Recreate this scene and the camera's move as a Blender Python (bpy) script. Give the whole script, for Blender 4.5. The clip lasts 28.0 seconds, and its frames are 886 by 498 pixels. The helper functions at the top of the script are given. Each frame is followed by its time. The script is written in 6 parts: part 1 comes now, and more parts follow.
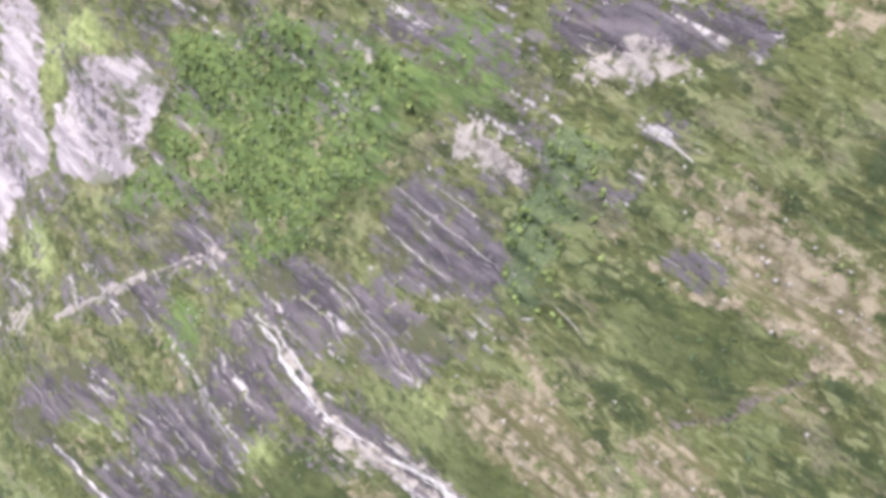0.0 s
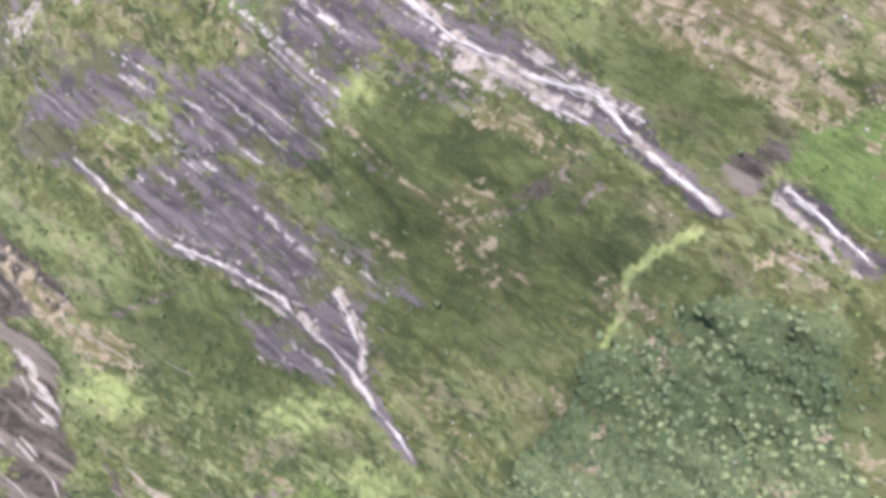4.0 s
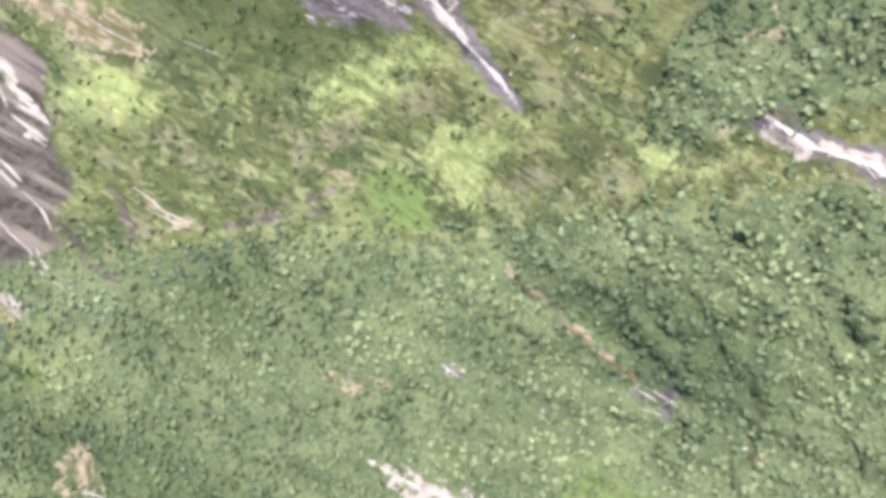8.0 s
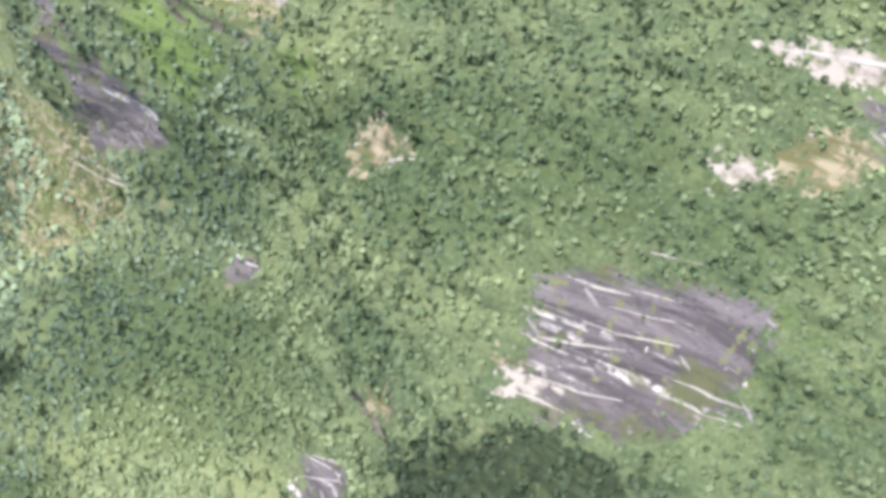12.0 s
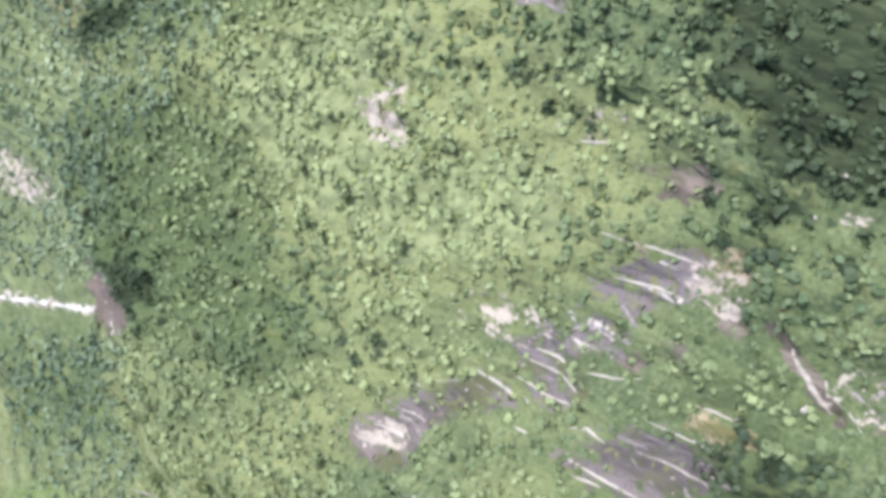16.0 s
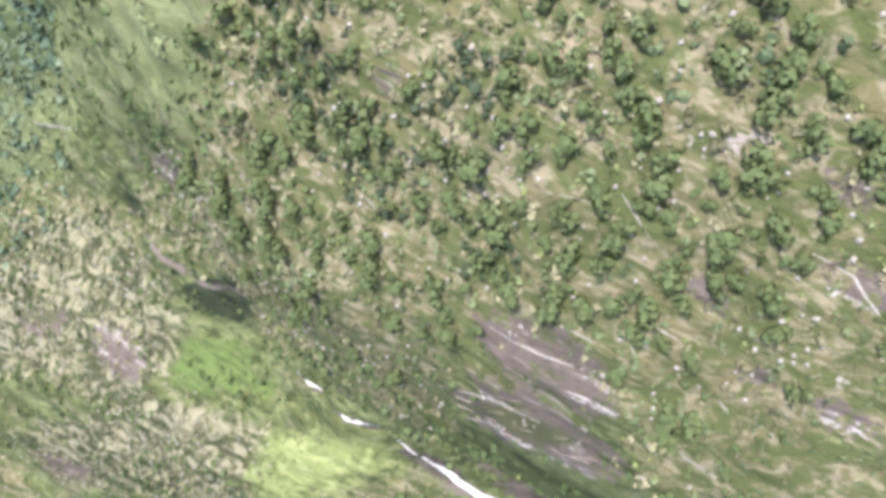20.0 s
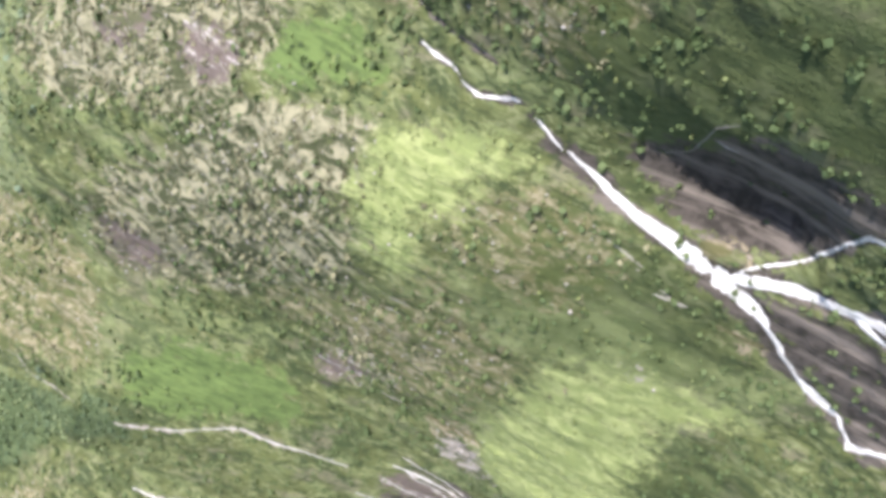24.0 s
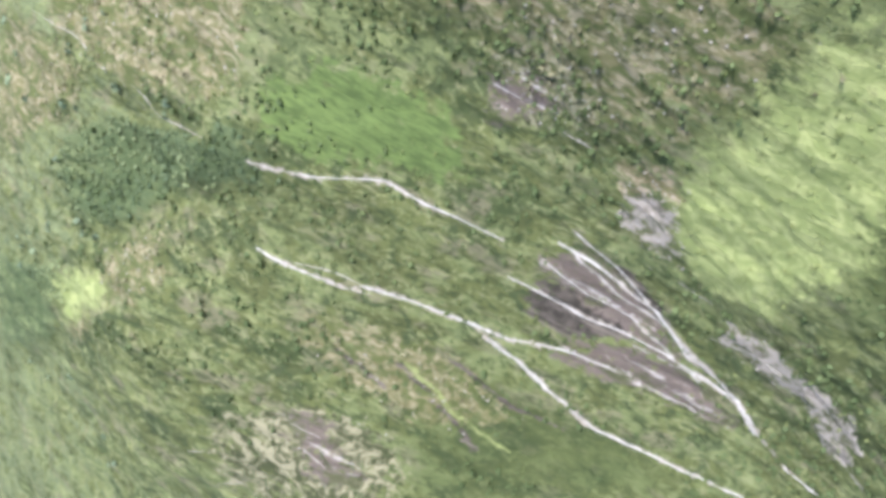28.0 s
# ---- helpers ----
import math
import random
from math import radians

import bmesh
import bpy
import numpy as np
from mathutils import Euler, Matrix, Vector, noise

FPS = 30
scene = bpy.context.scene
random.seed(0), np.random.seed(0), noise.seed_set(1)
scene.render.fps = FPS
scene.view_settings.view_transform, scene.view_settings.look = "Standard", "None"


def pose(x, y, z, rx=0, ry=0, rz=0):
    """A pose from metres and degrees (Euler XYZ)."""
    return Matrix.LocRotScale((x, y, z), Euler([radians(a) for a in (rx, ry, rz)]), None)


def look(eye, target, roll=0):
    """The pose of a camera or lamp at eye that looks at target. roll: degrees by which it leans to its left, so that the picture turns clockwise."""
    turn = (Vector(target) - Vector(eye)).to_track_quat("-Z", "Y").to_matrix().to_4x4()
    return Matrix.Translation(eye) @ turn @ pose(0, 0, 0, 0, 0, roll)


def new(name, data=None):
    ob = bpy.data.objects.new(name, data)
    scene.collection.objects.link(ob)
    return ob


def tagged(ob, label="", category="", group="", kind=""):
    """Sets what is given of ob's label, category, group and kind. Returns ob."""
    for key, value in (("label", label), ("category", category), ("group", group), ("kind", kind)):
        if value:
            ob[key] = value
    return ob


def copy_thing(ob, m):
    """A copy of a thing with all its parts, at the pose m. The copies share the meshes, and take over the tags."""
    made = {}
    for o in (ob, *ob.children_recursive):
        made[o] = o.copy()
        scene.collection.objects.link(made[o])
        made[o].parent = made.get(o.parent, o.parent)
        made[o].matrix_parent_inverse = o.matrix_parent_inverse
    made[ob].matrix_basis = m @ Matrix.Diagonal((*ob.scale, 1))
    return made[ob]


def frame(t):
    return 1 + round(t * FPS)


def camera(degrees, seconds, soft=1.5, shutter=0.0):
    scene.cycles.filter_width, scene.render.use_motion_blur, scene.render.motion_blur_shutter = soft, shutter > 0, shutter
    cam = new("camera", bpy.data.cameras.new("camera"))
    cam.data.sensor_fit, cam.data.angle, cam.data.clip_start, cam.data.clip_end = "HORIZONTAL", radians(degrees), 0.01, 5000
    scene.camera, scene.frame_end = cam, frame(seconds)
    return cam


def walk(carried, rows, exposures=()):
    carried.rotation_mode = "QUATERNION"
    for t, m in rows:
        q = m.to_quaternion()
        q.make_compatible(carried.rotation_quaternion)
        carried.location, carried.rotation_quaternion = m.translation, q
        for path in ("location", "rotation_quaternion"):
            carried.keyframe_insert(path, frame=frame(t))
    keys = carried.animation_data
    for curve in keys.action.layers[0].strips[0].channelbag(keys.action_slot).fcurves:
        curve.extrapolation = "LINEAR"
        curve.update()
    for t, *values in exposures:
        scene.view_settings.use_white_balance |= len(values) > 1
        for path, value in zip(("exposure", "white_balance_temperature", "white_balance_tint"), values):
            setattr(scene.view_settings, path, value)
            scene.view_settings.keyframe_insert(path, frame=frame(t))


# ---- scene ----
cam = camera(56.67, 28.0, soft=4.4)
# Seconds, eye, target, roll: the flight along the mountainside.
PATH = [
    (0, (0.00, 0.00, 420.00), (70.90, -169.56, 341.12), -71.67),
    (0.5, (17.70, 0.16, 420.58), (89.11, -168.93, 341.13), -71.42),
    (1, (35.36, 0.39, 421.23), (105.24, -170.45, 344.21), -71.17),
    (1.5, (53.15, 0.57, 421.70), (122.25, -171.44, 346.61), -71.85),
    (2, (71.02, 0.68, 421.85), (139.97, -171.51, 347.04), -73.13),
    (2.5, (89.01, 0.45, 421.73), (158.39, -170.33, 344.14), -73.81),
    (3, (107.10, -0.06, 421.43), (178.62, -166.47, 336.61), -73.30),
    (3.5, (125.07, -0.60, 420.99), (197.63, -163.57, 330.56), -73.09),
    (4, (142.80, -0.74, 420.33), (215.10, -162.01, 326.70), -72.35),
    (4.5, (160.57, -0.80, 419.40), (233.08, -160.81, 323.80), -71.59),
    (6.5, (235.91, -0.59, 408.20), (302.11, -160.88, 308.59), -71.82),
    (7, (254.21, -0.93, 407.50), (318.87, -157.70, 301.47), -71.63),
    (7.5, (272.34, -1.09, 407.10), (335.52, -157.47, 299.62), -72.86),
    (8, (290.79, -1.85, 406.65), (353.51, -158.36, 299.09), -73.45),
    (8.5, (309.01, -2.40, 406.49), (372.86, -159.19, 300.01), -74.34),
    (9, (327.04, -3.11, 406.54), (393.44, -160.29, 302.20), -75.35),
    (9.5, (344.63, -3.68, 406.75), (414.62, -162.06, 306.66), -76.03),
    (10, (362.02, -4.57, 407.06), (432.76, -167.18, 314.58), -75.42),
    (10.5, (379.50, -6.12, 407.30), (448.98, -176.25, 328.38), -75.00),
    (11, (396.76, -7.25, 407.44), (464.54, -181.42, 336.23), -77.22),
    (11.5, (414.09, -8.34, 407.72), (480.32, -182.29, 334.53), -78.96),
    (12, (431.24, -9.12, 408.29), (499.32, -180.23, 330.28), -80.09),
    (12.5, (448.34, -9.80, 409.33), (518.28, -180.28, 331.60), -80.90),
    (14.5, (511.31, -9.35, 418.38), (588.10, -178.79, 344.93), -84.29),
    (15, (528.54, -9.88, 418.88), (606.69, -178.45, 344.87), -84.63),
    (15.5, (545.80, -10.37, 419.57), (624.20, -178.72, 345.34), -84.49),
    (16, (562.83, -10.99, 420.58), (640.08, -180.58, 347.96), -83.91),
    (16.5, (579.60, -11.69, 421.64), (654.69, -182.43, 349.44), -82.92),
    (17, (596.07, -12.28, 422.58), (670.13, -183.09, 349.51), -82.88),
    (17.5, (612.52, -12.83, 423.75), (688.36, -181.23, 347.00), -84.21),
    (18, (629.12, -13.09, 424.92), (708.12, -177.21, 342.33), -85.31),
    (18.5, (646.16, -13.13, 425.92), (726.75, -174.39, 339.32), -85.63),
    (19, (663.47, -12.68, 426.98), (747.09, -170.16, 336.39), -86.15),
    (19.5, (681.08, -12.73, 428.12), (772.36, -161.43, 330.36), -87.61),
    (20, (698.45, -12.49, 428.65), (793.87, -155.56, 326.53), -87.56),
    (20.5, (715.93, -12.38, 428.86), (813.95, -151.85, 324.27), -86.79),
    (21, (733.35, -12.11, 428.75), (833.06, -148.30, 321.47), -87.30),
    (21.5, (750.84, -11.54, 428.51), (848.89, -148.83, 321.10), -88.15),
    (23.5, (821.20, 4.88, 410.46), (909.36, -151.44, 322.20), -82.60),
    (24, (837.39, 4.91, 410.54), (926.90, -151.73, 324.23), -81.47),
    (24.5, (853.14, 5.04, 410.94), (943.87, -152.49, 327.56), -80.05),
    (25, (869.06, 4.88, 411.27), (960.06, -154.09, 330.98), -78.59),
    (25.5, (884.87, 4.76, 411.42), (975.80, -155.44, 333.53), -78.03),
    (26, (901.01, 4.53, 411.29), (993.22, -155.31, 334.19), -78.13),
    (26.5, (916.80, 4.54, 411.20), (1011.58, -153.59, 333.67), -78.40),
    (27, (932.32, 4.50, 411.33), (1029.18, -152.50, 334.06), -78.27),
    (27.5, (947.64, 4.33, 411.70), (1046.08, -152.43, 335.96), -77.67),
    (28, (962.84, 4.26, 412.18), (1062.84, -153.10, 339.79), -76.91),
]
# The camera's own exposure drifts with what it sees.
EXPOSURES = [(0, 0.63, 6400, 16), (2, 0.67, 6300, 19), (4.5, 0.6, 6400, 19), (7, 0.87, 6600, 15), (8, 0.92, 6600, 14), (9, 0.95, 6400, 10), (11, 0.9, 6350, 9), (12, 0.88, 6400, 10), (15, 1.02, 6350, 11), (16, 0.8, 6400, 10), (17, 0.76, 6450, 10), (18, 0.8, 6600, 11), (19, 0.95, 6500, 11), (20, 0.9, 6500, 12), (21.5, 0.9, 6500, 11), (24, 0.85, 6600, 11), (25.2, 0.58, 6700, 10), (27, 0.86, 6400, 10), (28, 0.86, 6300, 10)]
walk(cam, [(t, look(eye, target, roll)) for t, eye, target, roll in PATH], EXPOSURES)

# ---- light ----
SUN_ELEVATION, SUN_AZIMUTH = 45, 142
world = bpy.data.worlds.new("sky")
scene.world = world
world.use_nodes = True
wn = world.node_tree
sky = wn.nodes.new("ShaderNodeTexSky")
sky.sky_type = "NISHITA"
sky.sun_disc = False
sky.sun_elevation, sky.sun_rotation = radians(SUN_ELEVATION), radians(90 - SUN_AZIMUTH)
wn.links.new(sky.outputs[0], wn.nodes["Background"].inputs[0])
wn.nodes["Background"].inputs[1].default_value = 0.12
sun = new("sun", bpy.data.lights.new("sun", "SUN"))
sun.data.energy, sun.data.angle, sun.data.color = 3.85, radians(1.2), (1.0, 0.955, 0.92)
ce, se = math.cos(radians(SUN_ELEVATION)), math.sin(radians(SUN_ELEVATION))
sun.matrix_world = look((0, 0, 900), (-ce * math.cos(radians(SUN_AZIMUTH)), -ce * math.sin(radians(SUN_AZIMUTH)), 900 - se))

# ---- terrain ----
# Cross-sections of the mountainside: heights at these distances from the flight line, every 108 m along it.
OFFSETS = np.array([-60, -140, -200, -260, -330, -430, -600], float)
SECTIONS = (
    (165, 235, 289, 343, 410, 509, 610),  # 0 m along
    (155, 226, 278, 327, 377, 456, 582),  # 108 m along
    (150, 218, 270, 336, 385, 446, 566),  # 216 m along
    (152, 226, 261, 310, 384, 445, 556),  # 324 m along
    (175, 244, 295, 347, 421, 462, 536),  # 432 m along
    (224, 306, 337, 368, 421, 453, 511),  # 540 m along
    (244, 337, 385, 419, 432, 422, 486),  # 648 m along
    (250, 332, 376, 408, 412, 394, 471),  # 756 m along
    (200, 262, 327, 360, 384, 404, 476),  # 864 m along
    (119, 185, 272, 350, 411, 440, 495),  # 972 m along
    (81, 139, 191, 265, 377, 458, 512),  # 1080 m along
    (55, 87, 119, 233, 382, 472, 520),  # 1188 m along
    (62, 122, 190, 287, 389, 469, 531),  # 1296 m along
    (62, 140, 208, 279, 354, 433, 532),  # 1404 m along
)
STATION = 108.0


def section_height(s, y):
    """Height of the smooth mountainside at s metres along and y metres across (arrays)."""
    table = np.array(SECTIONS, float)
    stations = np.arange(len(table)) * STATION
    gs, gy = np.gradient(table, stations, axis=0), np.gradient(table, OFFSETS, axis=1)
    gsy = np.gradient(gs, OFFSETS, axis=1)
    a = np.clip(s, 0, stations[-1])
    b = np.clip(y, OFFSETS[-1], OFFSETS[0])
    i = np.clip((a / STATION).astype(int), 0, len(stations) - 2)
    j = np.clip(np.searchsorted(-OFFSETS, -b) - 1, 0, len(OFFSETS) - 2)
    hs, hy = STATION, OFFSETS[j + 1] - OFFSETS[j]
    u, v = (a - stations[i]) / hs, (b - OFFSETS[j]) / hy

    def h00(q): return (1 + 2 * q) * (1 - q) ** 2
    def h10(q): return q * (1 - q) ** 2
    def h01(q): return q * q * (3 - 2 * q)
    def h11(q): return q * q * (q - 1)
    z = 0
    for di, fu, du in ((0, h00, h10), (1, h01, h11)):
        for dj, fv, dv in ((0, h00, h10), (1, h01, h11)):
            p = (i + di, j + dj)
            z = z + fu(u) * fv(v) * table[p] + du(u) * fv(v) * hs * gs[p] + fu(u) * dv(v) * hy * gy[p] + du(u) * dv(v) * hs * hy * gsy[p]
    down = np.maximum(y - OFFSETS[0], 0)
    rise = np.maximum(OFFSETS[-1] - y, 0)
    z = z * np.exp(-down / 160) + 20 * (1 - np.exp(-down / 160)) + 0.75 * rise / (1 + rise / 1500)
    return z


# Spurs (up) and hollows (down) of the mountainside: place, reach along and across, height.
SWELLS = []


def swell(*form):
    SWELLS.append(form)


swell(160, -320, 80, 40, -8.6)
swell(200, -180, 40, 80, 7.1)
swell(220, -240, 22, 28, 6.2)
swell(240, -180, 35, 40, -4.5)
swell(280, -380, 110, 90, 10.9)
swell(300, -260, 22, 28, 8.1)
swell(320, -300, 80, 40, -4.6)
swell(360, -220, 22, 28, -9.2)
swell(360, -220, 40, 80, -3)
swell(380, -140, 22, 28, -9.7)
swell(400, -240, 40, 80, -6.4)
swell(420, -260, 22, 28, -15.8)
swell(460, -280, 22, 28, 7)
swell(460, -200, 22, 28, 4.7)
swell(500, -320, 40, 80, 13.3)
swell(500, -180, 35, 40, 18)
swell(520, -260, 22, 28, -9.3)
swell(560, -280, 40, 80, -12.8)
swell(560, -120, 35, 40, 7)
swell(580, -320, 35, 40, -8.8)
swell(600, -160, 22, 28, -7.9)
swell(640, -200, 40, 80, -11.8)
swell(640, -120, 22, 28, -8.3)
swell(660, -220, 35, 40, -8.3)
swell(720, -140, 22, 28, -7.9)
swell(720, -100, 80, 40, 10.8)
swell(780, -320, 80, 40, 7.2)
swell(820, -180, 22, 28, 7)
swell(820, -140, 40, 80, 18.3)
swell(860, -120, 35, 40, 12.2)
swell(880, -160, 22, 28, 11.5)
swell(900, -240, 22, 28, -11.8)
swell(900, -200, 40, 80, -9.6)
swell(900, -160, 22, 28, -19.8)
swell(920, -300, 60, 60, -6.9)
swell(960, -220, 35, 40, 14.2)
swell(960, -140, 22, 28, -8)
swell(1020, -340, 22, 28, 13)
swell(1020, -160, 80, 40, -9.6)
swell(1060, -300, 22, 28, -7)
swell(1140, -300, 22, 28, 9.8)
swell(1140, -240, 80, 40, -12.2)
swell(1180, -360, 22, 28, -15.1)
swell(1200, -360, 35, 40, -16.5)
swell(1220, -300, 80, 40, 19.2)
swell(1260, -300, 80, 40, 20)
swell(902, -166, 10, 16, -15)

# ---- end of terrain ----
def lattice(ix, iy, seed):
    h = (ix.astype(np.int64) * 374761393 + iy.astype(np.int64) * 668265263 + seed * 974711) & 0x7FFFFFFF
    h = ((h ^ (h >> 13)) * 1274126177) & 0x7FFFFFFF
    return ((h ^ (h >> 16)) & 0xFFFF) / 65535.0


def value_noise(x, y, seed=0):
    """Smooth noise from 0 to 1 with cells one unit wide."""
    ix, iy = np.floor(x), np.floor(y)
    u, v = x - ix, y - iy
    u, v = u * u * (3 - 2 * u), v * v * (3 - 2 * v)
    a, b = lattice(ix, iy, seed), lattice(ix + 1, iy, seed)
    c, d = lattice(ix, iy + 1, seed), lattice(ix + 1, iy + 1, seed)
    return (a * (1 - u) + b * u) * (1 - v) + (c * (1 - u) + d * u) * v


def fbm(x, y, octaves=4, seed=0):
    z, amp, total = 0, 1.0, 0
    for k in range(octaves):
        z = z + amp * value_noise(x * 2**k, y * 2**k, seed + 17 * k)
        total += amp
        amp *= 0.5
    return z / total


def domes(x, y, seed):
    """Rounded tops with creases between, 0 to 1, one unit apart; also a value of its own for each."""
    ix, iy = np.floor(x), np.floor(y)
    best, own = np.full(x.shape, 9.0), np.zeros(x.shape)
    for dx in (-1, 0, 1):
        for dy in (-1, 0, 1):
            cx, cy = ix + dx, iy + dy
            d = np.hypot(cx + 0.15 + 0.7 * lattice(cx, cy, seed) - x, cy + 0.15 + 0.7 * lattice(cx, cy, seed + 1) - y) / (0.75 + 0.5 * lattice(cx, cy, seed + 2))
            own = np.where(d < best, lattice(cx, cy, seed + 3), own)
            best = np.minimum(best, d)
    return np.sqrt(np.clip(1 - best**2, 0, 1)), own


def steps(fine, lo, hi, end_lo, end_hi, grow):
    xs = list(np.arange(lo, hi + 0.01, fine))
    d, x = fine, hi
    while x < end_hi:
        d *= grow
        x += d
        xs.append(x)
    d, x = fine, lo
    while x > end_lo:
        d *= grow
        x -= d
        xs.insert(0, x)
    return np.array(xs)


GRID_S = steps(1.45, -60, 1400, -2500, 4500, 1.08)
GRID_Y = steps(1.45, -400, -80, -3500, 2500, 1.05)
S, Y = np.meshgrid(GRID_S, GRID_Y, indexing="ij")

# ---- what covers the slope, zone by zone ----
KINDS = ("rock", "pale", "earth", "lime", "dark", "lush", "meadow_haze", "scrub", "tan", "forest", "dark_shaded", "cliff", "gold", "cool")
COVER = {k: np.zeros(S.shape, np.float32) for k in KINDS}
RAGGED = [((fbm(S / 6, Y / 6, 3, 5 + i) - 0.5) * 8, (fbm(S / 6, Y / 9, 3, 40 + i) - 0.5) * 10) for i in range(3)]
OUTLINES, COURSES, CASCADES, LEDGES = [], [], [], []


def window(points, margin):
    p = np.array(points)
    i0, i1 = np.searchsorted(GRID_S, (p[:, 0].min() - margin, p[:, 0].max() + margin))
    j0, j1 = np.searchsorted(GRID_Y, (p[:, 1].min() - margin, p[:, 1].max() + margin))
    return slice(i0, i1), slice(j0, j1)


def inside(x, y, points):
    hit = np.zeros(x.shape, bool)
    for (x0, y0), (x1, y1) in zip(points, points[1:] + points[:1]):
        if y0 != y1:
            hit ^= ((y0 > y) != (y1 > y)) & (x < (x1 - x0) * (y - y0) / (y1 - y0) + x0)
    return hit


def region(kind, *points):
    """A ragged patch of one cover within these corners of the plan."""
    w = window(points, 14)
    total = sum(inside(S[w] + dx[w], Y[w] + dy[w], list(points)).astype(np.float32) for dx, dy in RAGGED) / 3
    COVER[kind][w] = np.maximum(COVER[kind][w], total)
    OUTLINES.append((kind, points))


def along(points, step):
    """Places every step metres along a line of plan points, with the distance run."""
    p = np.array(points, float)
    run = np.r_[0, np.cumsum(np.hypot(*np.diff(p, axis=0).T))]
    d = np.linspace(0, run[-1], max(3, int(run[-1] / step) + 1))
    return np.stack([np.interp(d, run, p[:, 0]), np.interp(d, run, p[:, 1])], 1), d / run[-1]


BANDS = []


def streak(kind, width, *points):
    """A narrow band of one cover along a line, laid over the softened patches."""
    BANDS.append((kind, width, points))


def lay_band(kind, width, points):
    w = window(points, width + 8)
    wide = max(width, 1.7)
    best = np.full(S[w].shape, 1e9)
    dx, dy = RAGGED[0]
    for x, y in along(points, max(0.8, width * 0.5))[0]:
        best = np.minimum(best, np.hypot(S[w] + 0.12 * dx[w] * width - x, Y[w] + 0.12 * dy[w] * width - y))
    COVER[kind][w] = np.maximum(COVER[kind][w], np.clip(1.5 - best / (wide * 0.6), 0, 1) * min(1.0, 0.45 + 0.55 * width / wide))


def stream(width0, width1, *points):
    """Running water: a wet rock bed here; its water is laid later."""
    if points[0][0] < 330:
        streak("rock", (width0 + width1) * 1.2, *points)
    streak("pale", (width0 + width1) * 0.3, *points)
    if points[0][0] < 330:
        for k in range(5):
            side, a = random.uniform(-2.2, 2.2) * width0, random.randrange(len(points) - 1)
            streak("pale", random.uniform(0.35, 0.8), *((px + side, py) for px, py in points[a : a + 2]))
    COURSES.append((width0, width1, points))


def cascade(width0, width1, *points):
    """One arm of the waterfall, wet dark rock beside it; its water is laid later."""
    streak("dark", (width0 + width1) * 0.6, *points)
    CASCADES.append((width0, width1, points))


def ledge(width, *points):
    """A pale rock rib; its stone is laid later."""
    if width >= 1.5:
        streak("pale", width, *points)
    LEDGES.append((width, points))


region("earth", (49, -184), (30, -176), (34, -161), (34, -146), (52, -138), (61, -147), (57, -164), (50, -173))
streak("earth", 1.8, (62.1, -188.8), (64.2, -179.2), (57.3, -164.4), (59.6, -149.3))
stream(2.6, 2.6, (172, -280.8), (177.9, -252.4), (180.1, -238.5), (178, -221.3), (172.8, -206.1), (178.7, -191), (181.7, -169.6))
stream(1.6, 1.6, (173, -223.4), (173.2, -208.9), (172, -193.7))
stream(1, 1, (172, -284.6), (169.5, -270.3), (173.3, -253))
stream(2.4, 2.4, (306.3, -339.9), (311.8, -326.1), (314.5, -305.4), (304.1, -279.2), (299.9, -260), (303.1, -246.6), (310.4, -231.2), (321.2, -210.6))
stream(1.5, 1.5, (283, -246), (294.8, -234.2), (307.9, -231.3))
stream(2.4, 2.4, (166.7, -161.8), (169.7, -150.4), (171.9, -140.8))
stream(2.6, 2.6, (291, -151.3), (292, -141.6), (288.9, -132.5), (289.7, -121.9), (293.4, -112.8))
region("lime", (449, -132), (432, -119), (410, -118), (407, -103), (421, -95), (453, -123))
region("meadow_haze", (624, -600), (549, -375), (555, -314), (565, -314), (592, -324), (762, -607))
region("meadow_haze", (618, -244), (589, -212), (590, -188), (611, -205), (619, -179), (605, -157), (622, -146), (644, -175), (639, -218))
region("cool", (652, -118), (634, -116), (632, -106), (655, -96), (668, -111), (661, -115))
stream(5, 5, (922.4, -626), (884.8, -557.7), (853.1, -498.1))
region("scrub", (704, -99), (699, -90), (712, -85), (713, -94))
region("rock", (714, -93), (705, -88), (712, -85), (718, -90))
region("cool", (218, -250), (192, -235), (183, -206), (190, -194), (208, -192), (275, -250))
region("cool", (77, -190), (55, -166), (83, -154), (94, -169), (88, -182))
region("cool", (160, -203), (149, -189), (155, -172), (178, -176), (173, -188))
region("cool", (205, -244), (186, -223), (193, -200), (192, -174), (229, -183), (287, -226), (267, -241))
region("cool", (154, -217), (147, -192), (155, -171), (173, -180), (168, -201))
region("cool", (350, -311), (302, -265), (313, -239), (350, -259), (369, -288))
region("cool", (338, -312), (308, -273), (313, -244), (348, -259), (365, -286), (357, -300))
region("cool", (484, -280), (468, -267), (516, -268), (528, -280))
region("cool", (522, -296), (499, -269), (528, -268), (538, -290))
region("cool", (529, -209), (518, -191), (534, -168), (541, -183))
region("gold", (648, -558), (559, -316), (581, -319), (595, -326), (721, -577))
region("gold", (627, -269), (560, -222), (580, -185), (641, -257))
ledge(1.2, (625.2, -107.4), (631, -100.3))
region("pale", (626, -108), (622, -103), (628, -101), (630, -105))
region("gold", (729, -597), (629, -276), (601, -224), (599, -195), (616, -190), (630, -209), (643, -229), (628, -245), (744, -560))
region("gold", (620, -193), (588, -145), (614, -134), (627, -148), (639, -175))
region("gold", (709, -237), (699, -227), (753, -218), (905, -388))
